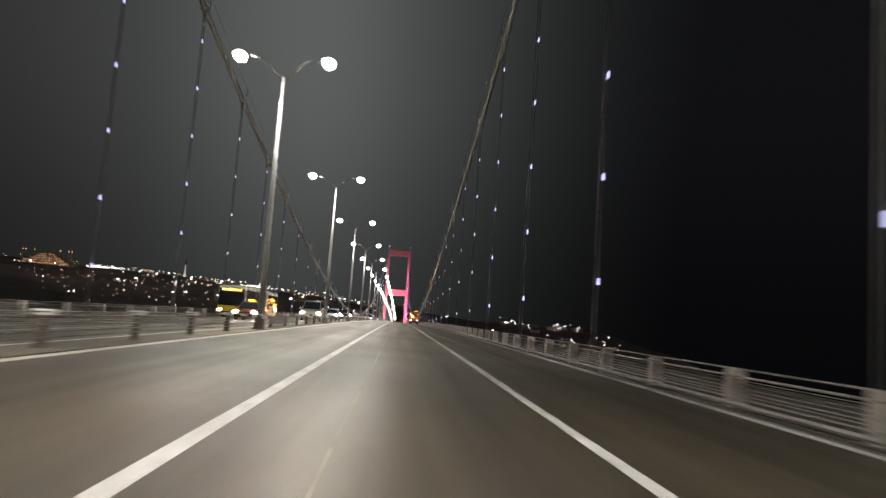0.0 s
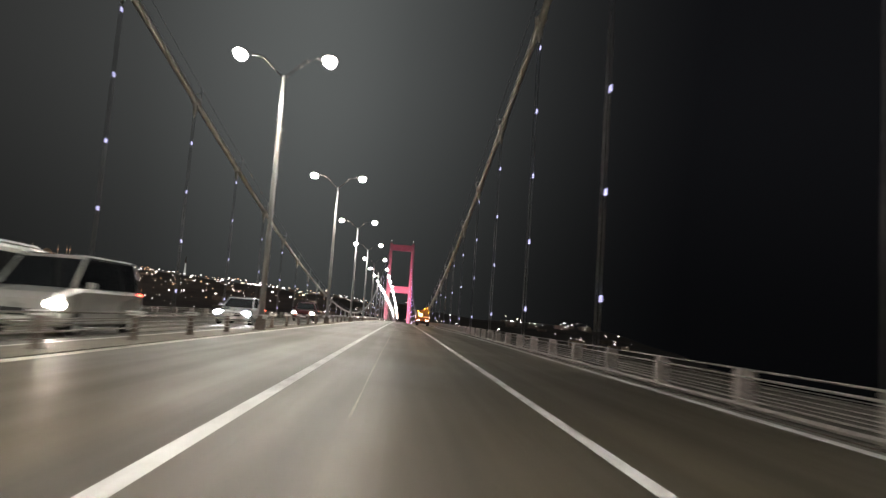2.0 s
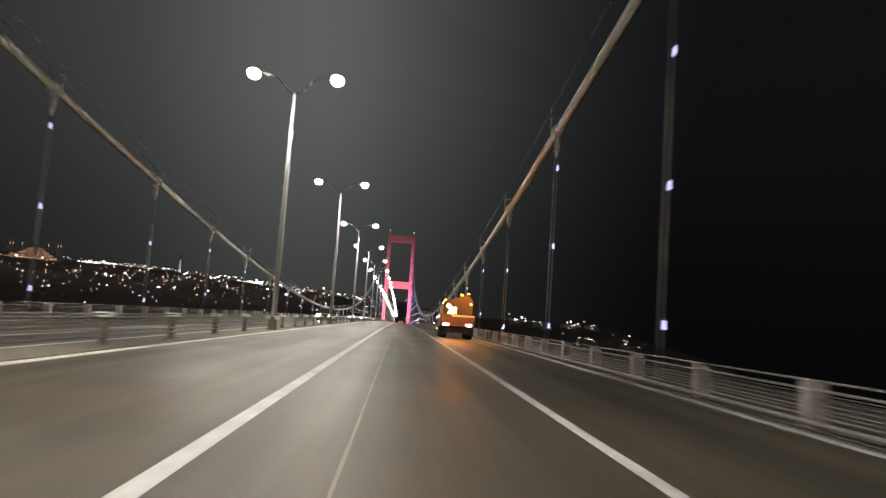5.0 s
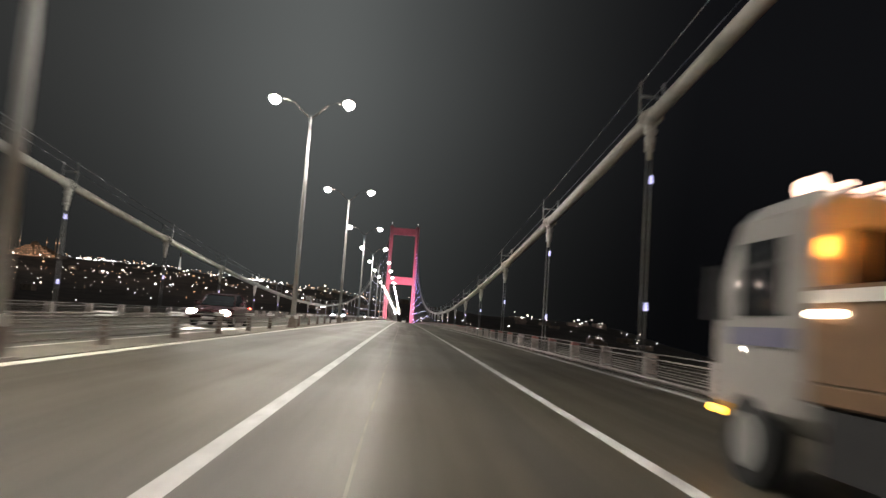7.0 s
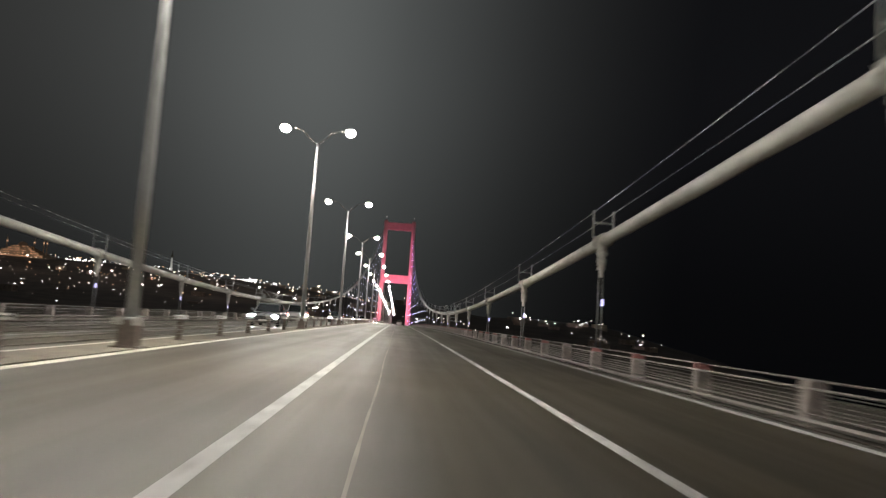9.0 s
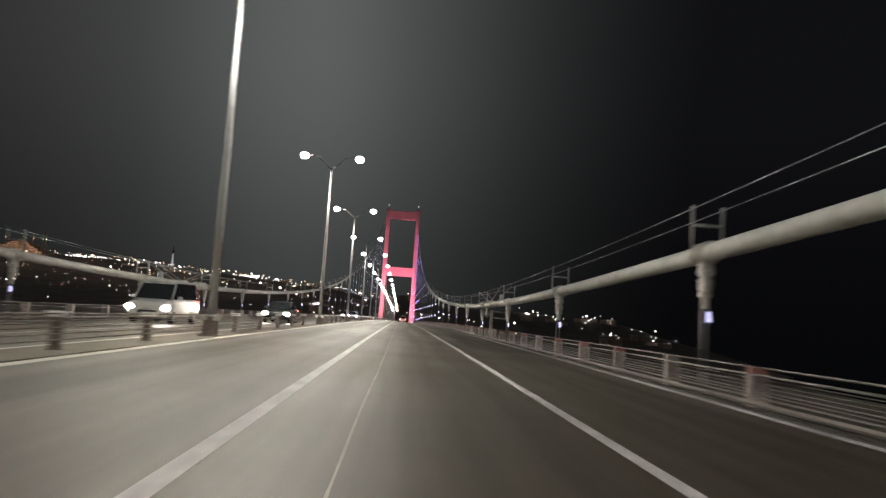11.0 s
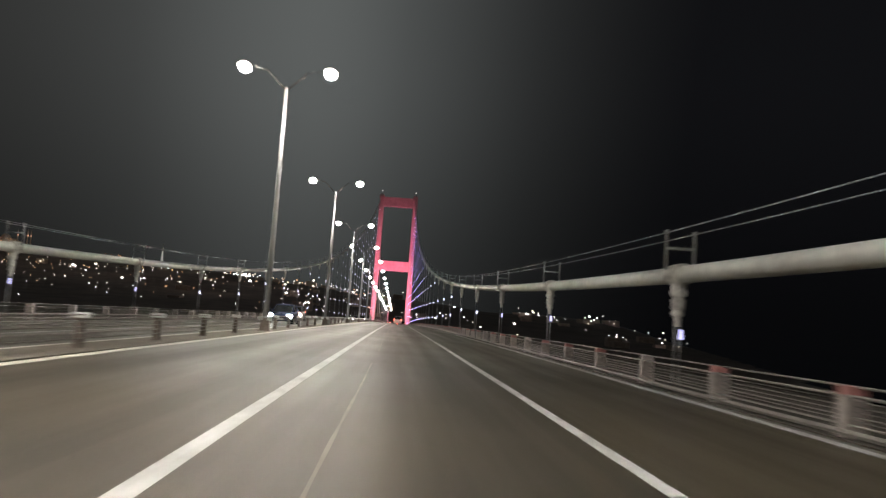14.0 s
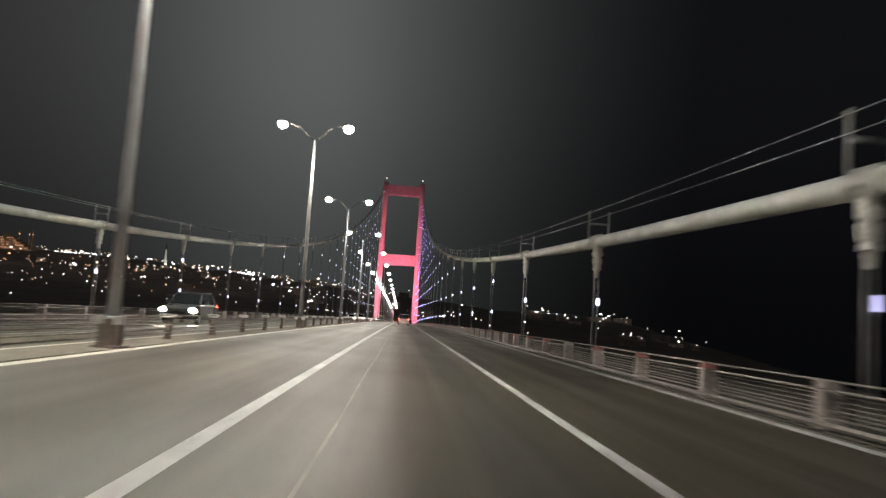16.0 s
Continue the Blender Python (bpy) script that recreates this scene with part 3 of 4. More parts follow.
def speck(bm, p, r, tall=1.0):
    """One far lamp: a small eight-sided bead."""
    x, y, z = p
    w = r * 1.45
    v = [bm.verts.new(q) for q in ((x - w, y, z), (x, y - r, z), (x + w, y, z), (x, y + r, z), (x, y, z - r * tall), (x, y, z + r * tall))]
    for a, b in ((0, 1), (1, 2), (2, 3), (3, 0)):
        bm.faces.new((v[a], v[b], v[5]))
        bm.faces.new((v[b], v[a], v[4]))


CITY = {"warm": (glow("city_light_warm", (1.0, 0.84, 0.66), 5), 0.32), "white": (glow("city_light_white", (1.0, 0.95, 0.93), 8), 0.60),
        "orange": (glow("city_light_orange", (1.0, 0.52, 0.24), 4), 0.10)}
beads = {k: bmesh.new() for k in CITY}
houses = bmesh.new()


def city_point(x, y, r, lift=None, kind=None):
    if not kind:
        u, kind = rng.random(), "orange"
        for k, (m, share) in CITY.items():
            if u < share:
                kind = k
                break
            u -= share
    speck(beads[kind], (x, y, land(x, y) + (rng.uniform(6, 20) if lift is None else lift)), r, rng.uniform(0.55, 0.9))


def house(x, y):
    w, e, hh = rng.uniform(7, 15), rng.uniform(7, 15), rng.uniform(8, 20)
    z = land(x, y) - 5
    box(houses, x - w, x + w, y + 5, y + 5 + 2 * e, z, z + hh)


for i in range(290):
    d = 1100 + 2700 * rng.random() ** 0.75
    a = rng.uniform(-0.60, -0.03) if i % 6 else rng.uniform(-0.14, 0.05)
    x, y = a * d, 390 + d
    if y < 1100 and abs(x + 5) < 90:
        continue
    if noise.noise(Vector((x * 0.004, y * 0.004, 8.3))) < -0.12:
        continue
    big = rng.random()
    city_point(x, y, d * (0.00050 + 0.0011 * big ** 3))
    if i % 3 == 0:
        house(x + rng.uniform(-20, 20), y)
for i in range(250):
    d = 1250 + 2550 * rng.random() ** 0.75
    x, y = rng.uniform(-0.60, -0.03) * d, 390 + d
    city_point(x, y, d * rng.uniform(0.00028, 0.0005), kind="orange" if i % 2 else "warm")
for i in range(30):
    d = 1080 + 620 * rng.random()
    city_point(rng.uniform(-0.58, -0.06) * d, 390 + d, d * rng.uniform(0.0003, 0.0007), kind="white" if i % 3 else "warm")
# low ground beyond the other railing: a few lit places
for cx0, cy0, n, sx, sy in ((300, 1980, 8, 14, 60), (352, 1960, 6, 9, 60), (420, 1960, 5, 14, 70), (500, 2050, 7, 22, 80), (560, 2100, 2, 30, 60),
                            (368, 1480, 4, 12, 20), (440, 1500, 5, 7, 30), (372, 1620, 3, 20, 40), (470, 1640, 2, 20, 60), (150, 1700, 7, 60, 150), (60, 1600, 8, 40, 150)):
    for i in range(n):
        x, y = cx0 + rng.gauss(0, sx), cy0 + rng.gauss(0, sy)
        city_point(x, y, (y - 300) * (0.0005 + 0.0008 * rng.random() ** 2), kind="white" if i % 3 else "warm")
        if i % 2 and cx0 > 200:
            house(x, y)
# dense bright lamps of two districts on the ridge
for n, x0, x1, yc, big in ((34, -1640, -1450, 3830, 3.2), (12, -1450, -1250, 3800, 2.4), (26, -830, -735, 4000, 3.6), (8, -735, -640, 4000, 2.4)):
    for i in range(n):
        x, y = x0 + (x1 - x0) * (i + rng.random()) / n, yc + rng.uniform(-40, 40)
        city_point(x, y, rng.uniform(0.45, 1.0) * big, lift=5 + 9 * rng.random() ** 2, kind="warm" if i % 5 == 4 else "white")
for k, (m, share) in CITY.items():
    tagged(put("city_lights", mesh_of(beads[k], m)), {"warm": "warm yellowish lamps and lit windows of the far city", "white": "white lamps and lit windows of the far city",
                                                      "orange": "orange street lamps of the far city"}[k], "city lights", kind="stuff")
tagged(put("city_houses", mesh_of(houses, FAR_WALL)), "dark far houses scattered over the hillside", "houses", kind="stuff")

# added fill lamps, 120 m above the hillside, in place of its street lighting
hillside_fill_data = bpy.data.lights.new("hillside_fill", "POINT")
hillside_fill_data.energy, hillside_fill_data.color, hillside_fill_data.shadow_soft_size = 0.7e5, (1.0, 0.78, 0.66), 12.0
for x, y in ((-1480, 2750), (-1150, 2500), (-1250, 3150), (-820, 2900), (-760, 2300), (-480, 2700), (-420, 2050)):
    lo = new("hillside_fill", hillside_fill_data)
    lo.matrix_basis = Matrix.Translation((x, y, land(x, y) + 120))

# hilltop mosque, lit in orange
MOSQUE_GLOW = glow("lit_arches_orange", (1.0, 0.55, 0.32), 1.1)
MOSQUE_STONE = surface("mosque_stone", (0.46, 0.38, 0.28), 0.8, grain=0.1, vary=0.4, bump=0.0)
mx, my = -1600, 3380
mq = Vector((mx, my, land(mx, my) - 4))
mosque = thing("mosque", mq, "large hilltop mosque with domes lit in orange", "mosque")
for i, (w, z0, z1) in enumerate(((116, 0, 12), (92, 12, 23), (70, 23, 33), (50, 33, 42), (34, 42, 50))):
    bm = bmesh.new()
    box(bm, -w, w, -w * 0.5, w * 0.5, z0 - (14 if i == 0 else 0), z1, 0.8)
    terrace = part("terrace", bm, MOSQUE_STONE, mosque)
    bm = bmesh.new()
    n = int(w / 3.4)
    for k in range(n):
        x = -w + 3 + (2 * w - 6) * (k + 0.5) / n
        if rng.random() < 0.75:
            zz = z0 + rng.uniform(2.5, 4.5)
            box(bm, x - rng.uniform(0.8, 2.6), x + rng.uniform(0.8, 2.6), -w * 0.5 - 0.8, -w * 0.5 - 0.1, zz, zz + rng.uniform(1.2, 3.2))
    tagged(part("lit_arcade", bm, MOSQUE_GLOW, terrace), "row of lit arches", kind="stuff")
for x, r, z in ((0, 20, 48), (-42, 10, 40), (42, 10, 40), (-66, 7, 31), (66, 7, 31), (-86, 5, 21), (86, 5, 21)):
    bm = bmesh.new()
    bmesh.ops.create_uvsphere(bm, u_segments=20, v_segments=10, radius=r, matrix=Matrix.Translation((x, 0, z)))
    part("dome", bm, MOSQUE_STONE, mosque)
for x in (-108, -95, 95, 108, -56, 56):
    bm = bmesh.new()
    tube(bm, [(x, -20, 0), (x, -20, 68), (x, -20, 72), (x, -20, 88)], [2.6, 2.2, 2.8, 0.3], 8)
    m1 = part("minaret", bm, MOSQUE_STONE, mosque)
    bm = bmesh.new()
    tube(bm, [(x, -20, 62), (x, -20, 67)], 2.7, 8)
    part("lit_balcony", bm, MOSQUE_GLOW, m1)
mosque_lamp = bpy.data.lights.new("mosque_floodlight", "SPOT")
mosque_lamp.energy, mosque_lamp.color, mosque_lamp.spot_size, mosque_lamp.spot_blend, mosque_lamp.shadow_soft_size = 0.7e5, (1.0, 0.48, 0.24), radians(75), 0.4, 3.0
for dx in (-120, 120):
    lo = new("mosque_floodlight", mosque_lamp)
    lo.matrix_basis = look((mx + dx, my - 210, land(mx + dx, my - 210) + 8), (mx + dx * 0.4, my, mq.z + 26))
# transmitter mast; its floodlighting is put into the shaft as glow
MAST_GLOW = glow("mast_floodlight_glow", (0.85, 0.84, 0.78), 0.35)
mx, my = -1150, 3930
mast = thing("transmitter_tower", (mx, my, land(mx, my) - 5), "slender transmitter tower on the hill, shaft glowing as if floodlit", "tower")
zb = land(mx, my) - 5
bm = bmesh.new()
tube(bm, [(0, 0, 0), (0, 0, 180 - zb), (0, 0, 226 - zb)], [7, 5, 2.6], 10)
part("shaft", bm, MAST_GLOW, mast)
bm = bmesh.new()
tube(bm, [(0, 0, 226 - zb), (0, 0, 236 - zb), (0, 0, 240 - zb), (0, 0, 262 - zb)], [5, 6.5, 3, 1], 10)
part("platform", bm, FAR_WALL, mast)

# ---- traffic ----


def loft(bm, stations):
    """Rings of (x, z) at y, joined in order; each ring runs round the body."""
    rings = [[bm.verts.new((x, y, z)) for x, z in ring] for y, ring in stations]
    n = len(rings[0])
    for r0, r1 in zip(rings, rings[1:]):
        for k in range(n):
            bm.faces.new((r0[k], r0[(k + 1) % n], r1[(k + 1) % n], r1[k]))
    bm.faces.new(rings[0][::-1])
    bm.faces.new(rings[-1])


def hull_ring(hw, z0, z1, c=0.12):
    c = min(c, (z1 - z0) * 0.45)
    return [(-hw + c, z0), (hw - c, z0), (hw, z0 + c), (hw, z1 - c), (hw - c, z1), (-hw + c, z1), (-hw, z1 - c), (-hw, z0 + c)]


def wheel(parent, x, y, r, w=0.2):
    bm = bmesh.new()
    tube(bm, [(x - w / 2, y, r), (x - w / 2 + 0.03, y, r), (x + w / 2 - 0.03, y, r), (x + w / 2, y, r)], [r * 0.9, r, r, r * 0.9], 18)
    wh = part("wheel", bm, RUBBER, parent)
    s = 1 if x > 0 else -1
    bm = bmesh.new()
    tube(bm, [(x + s * (w / 2 - 0.02), y, r), (x + s * (w / 2 + 0.008), y, r)], [r * 0.62, r * 0.56], 14)
    part("rim", bm, RIM, wh)


SHAPES = {  # length, half width, hull stations (y, half width, low, high), cabin stations (y, base half, roof half, base z, roof z)
    "sedan": (4.5, 0.90, ((0, 0.70, 0.34, 0.64), (0.12, 0.84, 0.24, 0.74), (0.9, 0.89, 0.20, 0.86), (1.45, 0.90, 0.20, 0.93), (3.6, 0.90, 0.20, 0.97), (4.3, 0.86, 0.26, 0.94), (4.5, 0.76, 0.36, 0.82)),
              ((1.2, 0.78, 0.70, 0.90, 0.93), (2.0, 0.80, 0.63, 0.92, 1.42), (3.0, 0.80, 0.63, 0.94, 1.44), (4.0, 0.76, 0.68, 0.94, 0.99))),
    "suv": (4.6, 0.94, ((0, 0.76, 0.42, 0.82), (0.12, 0.89, 0.30, 0.96), (0.9, 0.93, 0.26, 1.05), (1.4, 0.94, 0.26, 1.10), (4.0, 0.94, 0.26, 1.12), (4.5, 0.90, 0.32, 1.08), (4.6, 0.82, 0.44, 0.98)),
            ((1.15, 0.84, 0.76, 1.06, 1.10), (1.85, 0.86, 0.68, 1.08, 1.68), (3.9, 0.86, 0.68, 1.10, 1.72), (4.5, 0.82, 0.72, 1.08, 1.14))),
    "van": (5.0, 0.96, ((0, 0.80, 0.36, 0.86), (0.10, 0.91, 0.26, 1.02), (0.6, 0.95, 0.24, 1.14), (1.0, 0.96, 0.24, 1.20), (4.6, 0.96, 0.24, 1.22), (4.95, 0.94, 0.30, 1.20), (5.0, 0.86, 0.40, 1.10)),
            ((0.7, 0.86, 0.80, 1.12, 1.18), (1.45, 0.90, 0.76, 1.18, 1.94), (4.6, 0.90, 0.76, 1.20, 1.98), (4.97, 0.88, 0.78, 1.18, 1.60))),
}


def car(shape, at, paint, label, cold=False, turned=False):
    """A car with its nose at the origin, facing along -y; turned: driving away."""
    length, hw, hull, cabin = SHAPES[shape]
    m = Matrix.Translation(at)
    if turned:
        m = m @ Matrix.Rotation(math.pi, 4, "Z")
    c = thing("car" if shape != "van" else "van", m, label, "car" if shape != "van" else "van", "cars on the bridge")
    bm = bmesh.new()
    loft(bm, [(y, hull_ring(w, z0, z1)) for y, w, z0, z1 in hull])
    part("body", bm, paint, c)
    bm = bmesh.new()
    loft(bm, [(y, [(-b, z0), (b, z0), (r, z1), (-r, z1)]) for y, b, r, z0, z1 in cabin])
    part("glasshouse", bm, GLASS_DARK, c, "dark glass all round")
    (ya, _, ra, _, za), (yb, _, rb, _, zb) = cabin[1], cabin[2]
    bm = bmesh.new()
    loft(bm, [(ya - 0.06, [(-ra, za - 0.06), (ra, za - 0.06), (ra - 0.05, za + 0.004), (-ra + 0.05, za + 0.004)]),
              (ya + 0.2, [(-ra - 0.01, za - 0.04), (ra + 0.01, za - 0.04), (ra - 0.06, za + 0.05), (-ra + 0.06, za + 0.05)]),
              (yb, [(-rb - 0.01, zb - 0.04), (rb + 0.01, zb - 0.04), (rb - 0.06, zb + 0.05), (-rb + 0.06, zb + 0.05)]),
              (yb + 0.12, [(-rb, zb - 0.08), (rb, zb - 0.08), (rb - 0.05, zb - 0.01), (-rb + 0.05, zb - 0.01)])])
    part("roof", bm, paint, c)
    for s in (-1, 1):
        for (y0, b0, r0, z00, z01), (y1, b1, r1, z10, z11) in ((cabin[0], cabin[1]), (cabin[2], cabin[3])):
            bm = bmesh.new()
            tube(bm, [(s * b0 if z01 - z00 < 0.1 else s * r0, y0, z01), (s * r1 if z11 - z10 > 0.1 else s * b1, y1, z11)], 0.035, 6)
            part("pillar", bm, paint, c)
        zl = (hull[1][3] + hull[1][2]) / 2 + 0.12
        lamp_blob("headlight", c, HEAD_COLD if cold else HEAD_WARM, s * (hull[1][1] - 0.16), 0.06, zl, 0.24, 0.08, 0.13, "lit headlight")
        lamp_blob("tail_light", c, TAIL, s * (hull[-2][1] - 0.13), length - 0.05, hull[-2][3] - 0.10, 0.12, 0.06, 0.08, "lit red tail light")
        bm = bmesh.new()
        box(bm, s * (hw + 0.02) - 0.09 + s * 0.09, s * (hw + 0.02) + 0.09 + s * 0.09, cabin[0][0] + 0.45, cabin[0][0] + 0.57, cabin[0][3] + 0.06, cabin[0][3] + 0.2, 0.02)
        part("wing_mirror", bm, paint, c)
        for y in (0.85, length - 0.85):
            wheel(c, s * (hw - 0.10), y, 0.32)
    bm = bmesh.new()
    box(bm, -0.42, 0.42, -0.012, 0.06, hull[1][2] + 0.22, hull[1][2] + 0.38)
    part("grille", bm, DARK_PLASTIC, c)
    bm = bmesh.new()
    box(bm, -0.26, 0.26, -0.03, -0.014, hull[1][2] + 0.08, hull[1][2] + 0.19)
    part("number_plate", bm, PLATE_WHITE, c)
    bm = bmesh.new()
    box(bm, -0.26, 0.26, length + 0.004, length + 0.02, hull[-1][2] + 0.12, hull[-1][2] + 0.23)
    part("number_plate", bm, PLATE_WHITE, c)
    return c


def paint(name, colour):
    return surface(name, colour, 0.28, 0.15, grain=4, vary=0.1, bump=0.0, coat=0.6)


WHITE_P, SILVER_P, RED_P = paint("car_white", (0.50, 0.50, 0.48)), paint("car_silver", (0.42, 0.43, 0.44)), paint("car_dark_red", (0.045, 0.008, 0.009))
BLACK_P, GREY_P, BLUE_P = paint("car_black", (0.018, 0.018, 0.02)), paint("car_grey", (0.12, 0.125, 0.13)), paint("car_blue", (0.03, 0.05, 0.12))
ORANGE_P = paint("car_orange_red", (0.36, 0.085, 0.022))
LANE_A, LANE_B, LANE_C = -8.35, -11.55, -14.8
for shape, x, y, p, lab, cold in (("van", LANE_A, 70.5, WHITE_P, "white minivan with both headlights lit", False), ("sedan", LANE_A, 91, SILVER_P, "silver sedan with bluish white headlights", True),
                                  ("suv", LANE_A, 117.5, RED_P, "dark red off-road car with both headlights lit", False), ("sedan", LANE_A, 213, RED_P, "dark red sedan with both headlights lit", False),
                                  ("sedan", LANE_A, 275, GREY_P, "grey sedan with bluish white headlights", True), ("sedan", LANE_A, 326, BLACK_P, "black sedan with both headlights lit", False),
                                  ("van", LANE_B, 311, WHITE_P, "white delivery van with both headlights lit", False), ("sedan", LANE_A, 400.8, BLUE_P, "dark blue sedan with bluish white headlights", True),
                                  ("suv", LANE_B, 430.3, GREY_P, "grey off-road car with both headlights lit", False), ("sedan", LANE_B, 560, SILVER_P, "silver sedan far along the bridge", False),
                                  ("sedan", LANE_A, 655, WHITE_P, "white sedan far along the bridge", False), ("suv", LANE_C, 720, BLACK_P, "black off-road car far along the bridge", False),
                                  ("sedan", LANE_A, 790, GREY_P, "grey sedan far along the bridge", False), ("van", LANE_B, 850, WHITE_P, "white van far along the bridge", False), ("van", LANE_B, 600, SILVER_P, "silver van far along the bridge", False), ("suv", LANE_A, 705, SILVER_P, "silver off-road car far along the bridge", False),
                                  ("van", LANE_A, 745, BLACK_P, "black van far along the bridge", True), ("sedan", LANE_B, 775, WHITE_P, "white sedan far along the bridge", False), ("van", LANE_A, 835, GREY_P, "grey van far along the bridge", False)):
    car(shape, (x, y, deck(y) + cross(x)), p, lab, cold)
for shape, x, y, p, lab in (("van", 0.5, 528, WHITE_P, "white van driving ahead between the lane lines"), ("sedan", 0.3, 640, GREY_P, "grey sedan driving ahead with red tail lights"), ("suv", 3.6, 700, BLACK_P, "black off-road car ahead with red tail lights"),
                            ("sedan", -3.2, 745, WHITE_P, "white sedan ahead with red tail lights"), ("van", 0.3, 815, WHITE_P, "white van driving ahead with red tail lights")):
    car(shape, (x, y, deck(y) + cross(x)), p, lab, turned=True)

# taxi beside the bus
taxi = car("sedan", (LANE_B, 56, deck(56) + cross(LANE_B)), ORANGE_P, "orange taxi with lit roof sign and both headlights lit")
bm = bmesh.new()
box(bm, -0.30, 0.30, 2.22, 2.40, 1.46, 1.50)
rounded(bm, 0.01, 1)
sign_foot = part("sign_foot", bm, DARK_PLASTIC, taxi)
bm = bmesh.new()
box(bm, -0.27, 0.27, 2.24, 2.38, 1.504, 1.64)
rounded(bm, 0.03, 2)
part("roof_sign", bm, TAXI_SIGN, sign_foot, "lit yellow roof sign")

# articulated city bus on the oncoming side
BUS_YELLOW, BUS_WHITE = paint("bus_yellow", (0.56, 0.39, 0.035)), paint("bus_white", (0.66, 0.66, 0.62))
BELLOWS = surface("bus_bellows", (0.20, 0.20, 0.19), 0.8, grain=6, vary=0.3, bump=0.3)
BUS_GLASS = surface("bus_window_glass", (0.02, 0.022, 0.022), 0.1, grain=3, vary=0.2, bump=0.0, coat=0.5)


def bus(at):
    b = thing("bus", at, "articulated city bus, yellow below and white above, lamps lit", "bus")
    for y0, y1 in ((0.0, 9.6), (10.5, 17.2)):
        bm = bmesh.new()
        loft(bm, [(y0, hull_ring(1.17, 0.42, 1.36)), (y0 + 0.18, hull_ring(1.25, 0.34, 1.40)), (y1 - 0.1, hull_ring(1.25, 0.34, 1.40)), (y1, hull_ring(1.22, 0.40, 1.38))])
        part("lower_body", bm, BUS_YELLOW, b, "yellow lower side panels")
        bm = bmesh.new()
        loft(bm, [(y0 + 0.05, hull_ring(1.16, 1.36, 2.70)), (y0 + 0.25, hull_ring(1.235, 1.38, 2.86)), (y1 - 0.1, hull_ring(1.235, 1.38, 2.88)), (y1 - 0.02, hull_ring(1.20, 1.38, 2.80))])
        part("upper_body", bm, BUS_WHITE, b)
        bm = bmesh.new()
        loft(bm, [(y0 + 0.5, hull_ring(1.0, 2.85, 2.95)), (y0 + 1.2, hull_ring(1.05, 2.85, 3.02)), (y1 - 0.6, hull_ring(1.05, 2.85, 3.02)), (y1 - 0.2, hull_ring(1.0, 2.85, 2.92))])
        part("roof_unit", bm, BUS_WHITE, b)
        n = int((y1 - y0 - 0.6) / 1.35)
        for k in range(n):
            a = y0 + 0.45 + (y1 - y0 - 0.7) * k / n
            for s in (-1, 1):
                bm = bmesh.new()
                box(bm, s * 1.245 - 0.012, s * 1.245 + 0.012, a, a + (y1 - y0 - 0.7) / n - 0.035, 1.42, 2.60)
                part("window", bm, BUS_GLASS, b)
    bm = bmesh.new()
    loft(bm, [(9.6 + k * 0.075, hull_ring(1.08 if k % 2 else 1.16, 0.52, 2.72 if k % 2 else 2.80)) for k in range(13)])
    part("bellows", bm, BELLOWS, b)
    bm = bmesh.new()
    box(bm, -1.13, 1.13, -0.02, 0.07, 1.12, 2.38, 0.01)
    part("windscreen", bm, GLASS_DARK, b)
    bm = bmesh.new()
    box(bm, -1.11, 1.11, -0.01, 0.08, 2.40, 2.68)
    sign = part("destination_sign", bm, DARK_PLASTIC, b)
    for x0, x1 in ((-0.86, -0.52), (-0.40, 0.10), (0.16, 0.50), (0.56, 0.86)):
        bm = bmesh.new()
        box(bm, x0, x1, -0.018, -0.012, 2.48, 2.62)
        part("sign_bar", bm, SIGN_AMBER, sign)
    for s in (-1, 1):
        lamp_blob("headlight", b, HEAD_WARM, s * 0.95, 0.02, 0.74, 0.17, 0.06, 0.10, "lit headlight")
        lamp_blob("tail_light", b, TAIL, s * 1.0, 17.22, 0.95, 0.10, 0.05, 0.22, "lit red tail light")
        bm = bmesh.new()
        tube(bm, [(s * 1.2, 0.1, 2.5), (s * 1.42, -0.15, 2.35), (s * 1.42, -0.18, 1.95)], [0.03, 0.04, 0.09], 8)
        part("wing_mirror", bm, DARK_PLASTIC, b)
        for y in (2.6, 7.9, 14.3):
            wheel(b, s * 1.08, y, 0.48, 0.3)
    bm = bmesh.new()
    box(bm, -0.95, 0.95, -0.03, 0.05, 0.48, 0.60, 0.01)
    part("bumper_strip", bm, DARK_PLASTIC, b)


bus(Matrix.Translation((LANE_C, 65.5, deck(65.5) + cross(LANE_C))))

# road works truck with an arrow board, standing in the outer lane
TRUCK_WHITE, TRUCK_ORANGE = paint("truck_white", (0.34, 0.32, 0.30)), surface("truck_orange_paint", (0.20, 0.118, 0.062), 0.5, 0.05, grain=7, vary=0.3, bump=0.1)
BOARD = surface("arrow_board_panel", (0.075, 0.065, 0.045), 0.6, 0.0, grain=9, vary=0.3, bump=0.1)
STRIPE = surface("reflective_stripe", (0.80, 0.76, 0.70), 0.35, grain=20, vary=0.1, bump=0.0)
CAB_REFLECTION = paint("cab_window_reflection", (0.15, 0.15, 0.24))
BAR_LAMP = glow("roof_bar_lamp", (1.0, 0.66, 0.50), 7)
SIDE_LAMP = glow("truck_side_lamp", (1.0, 0.74, 0.52), 14)
ROSE = glow("truck_rear_lamp", (1.0, 0.36, 0.24), 45)


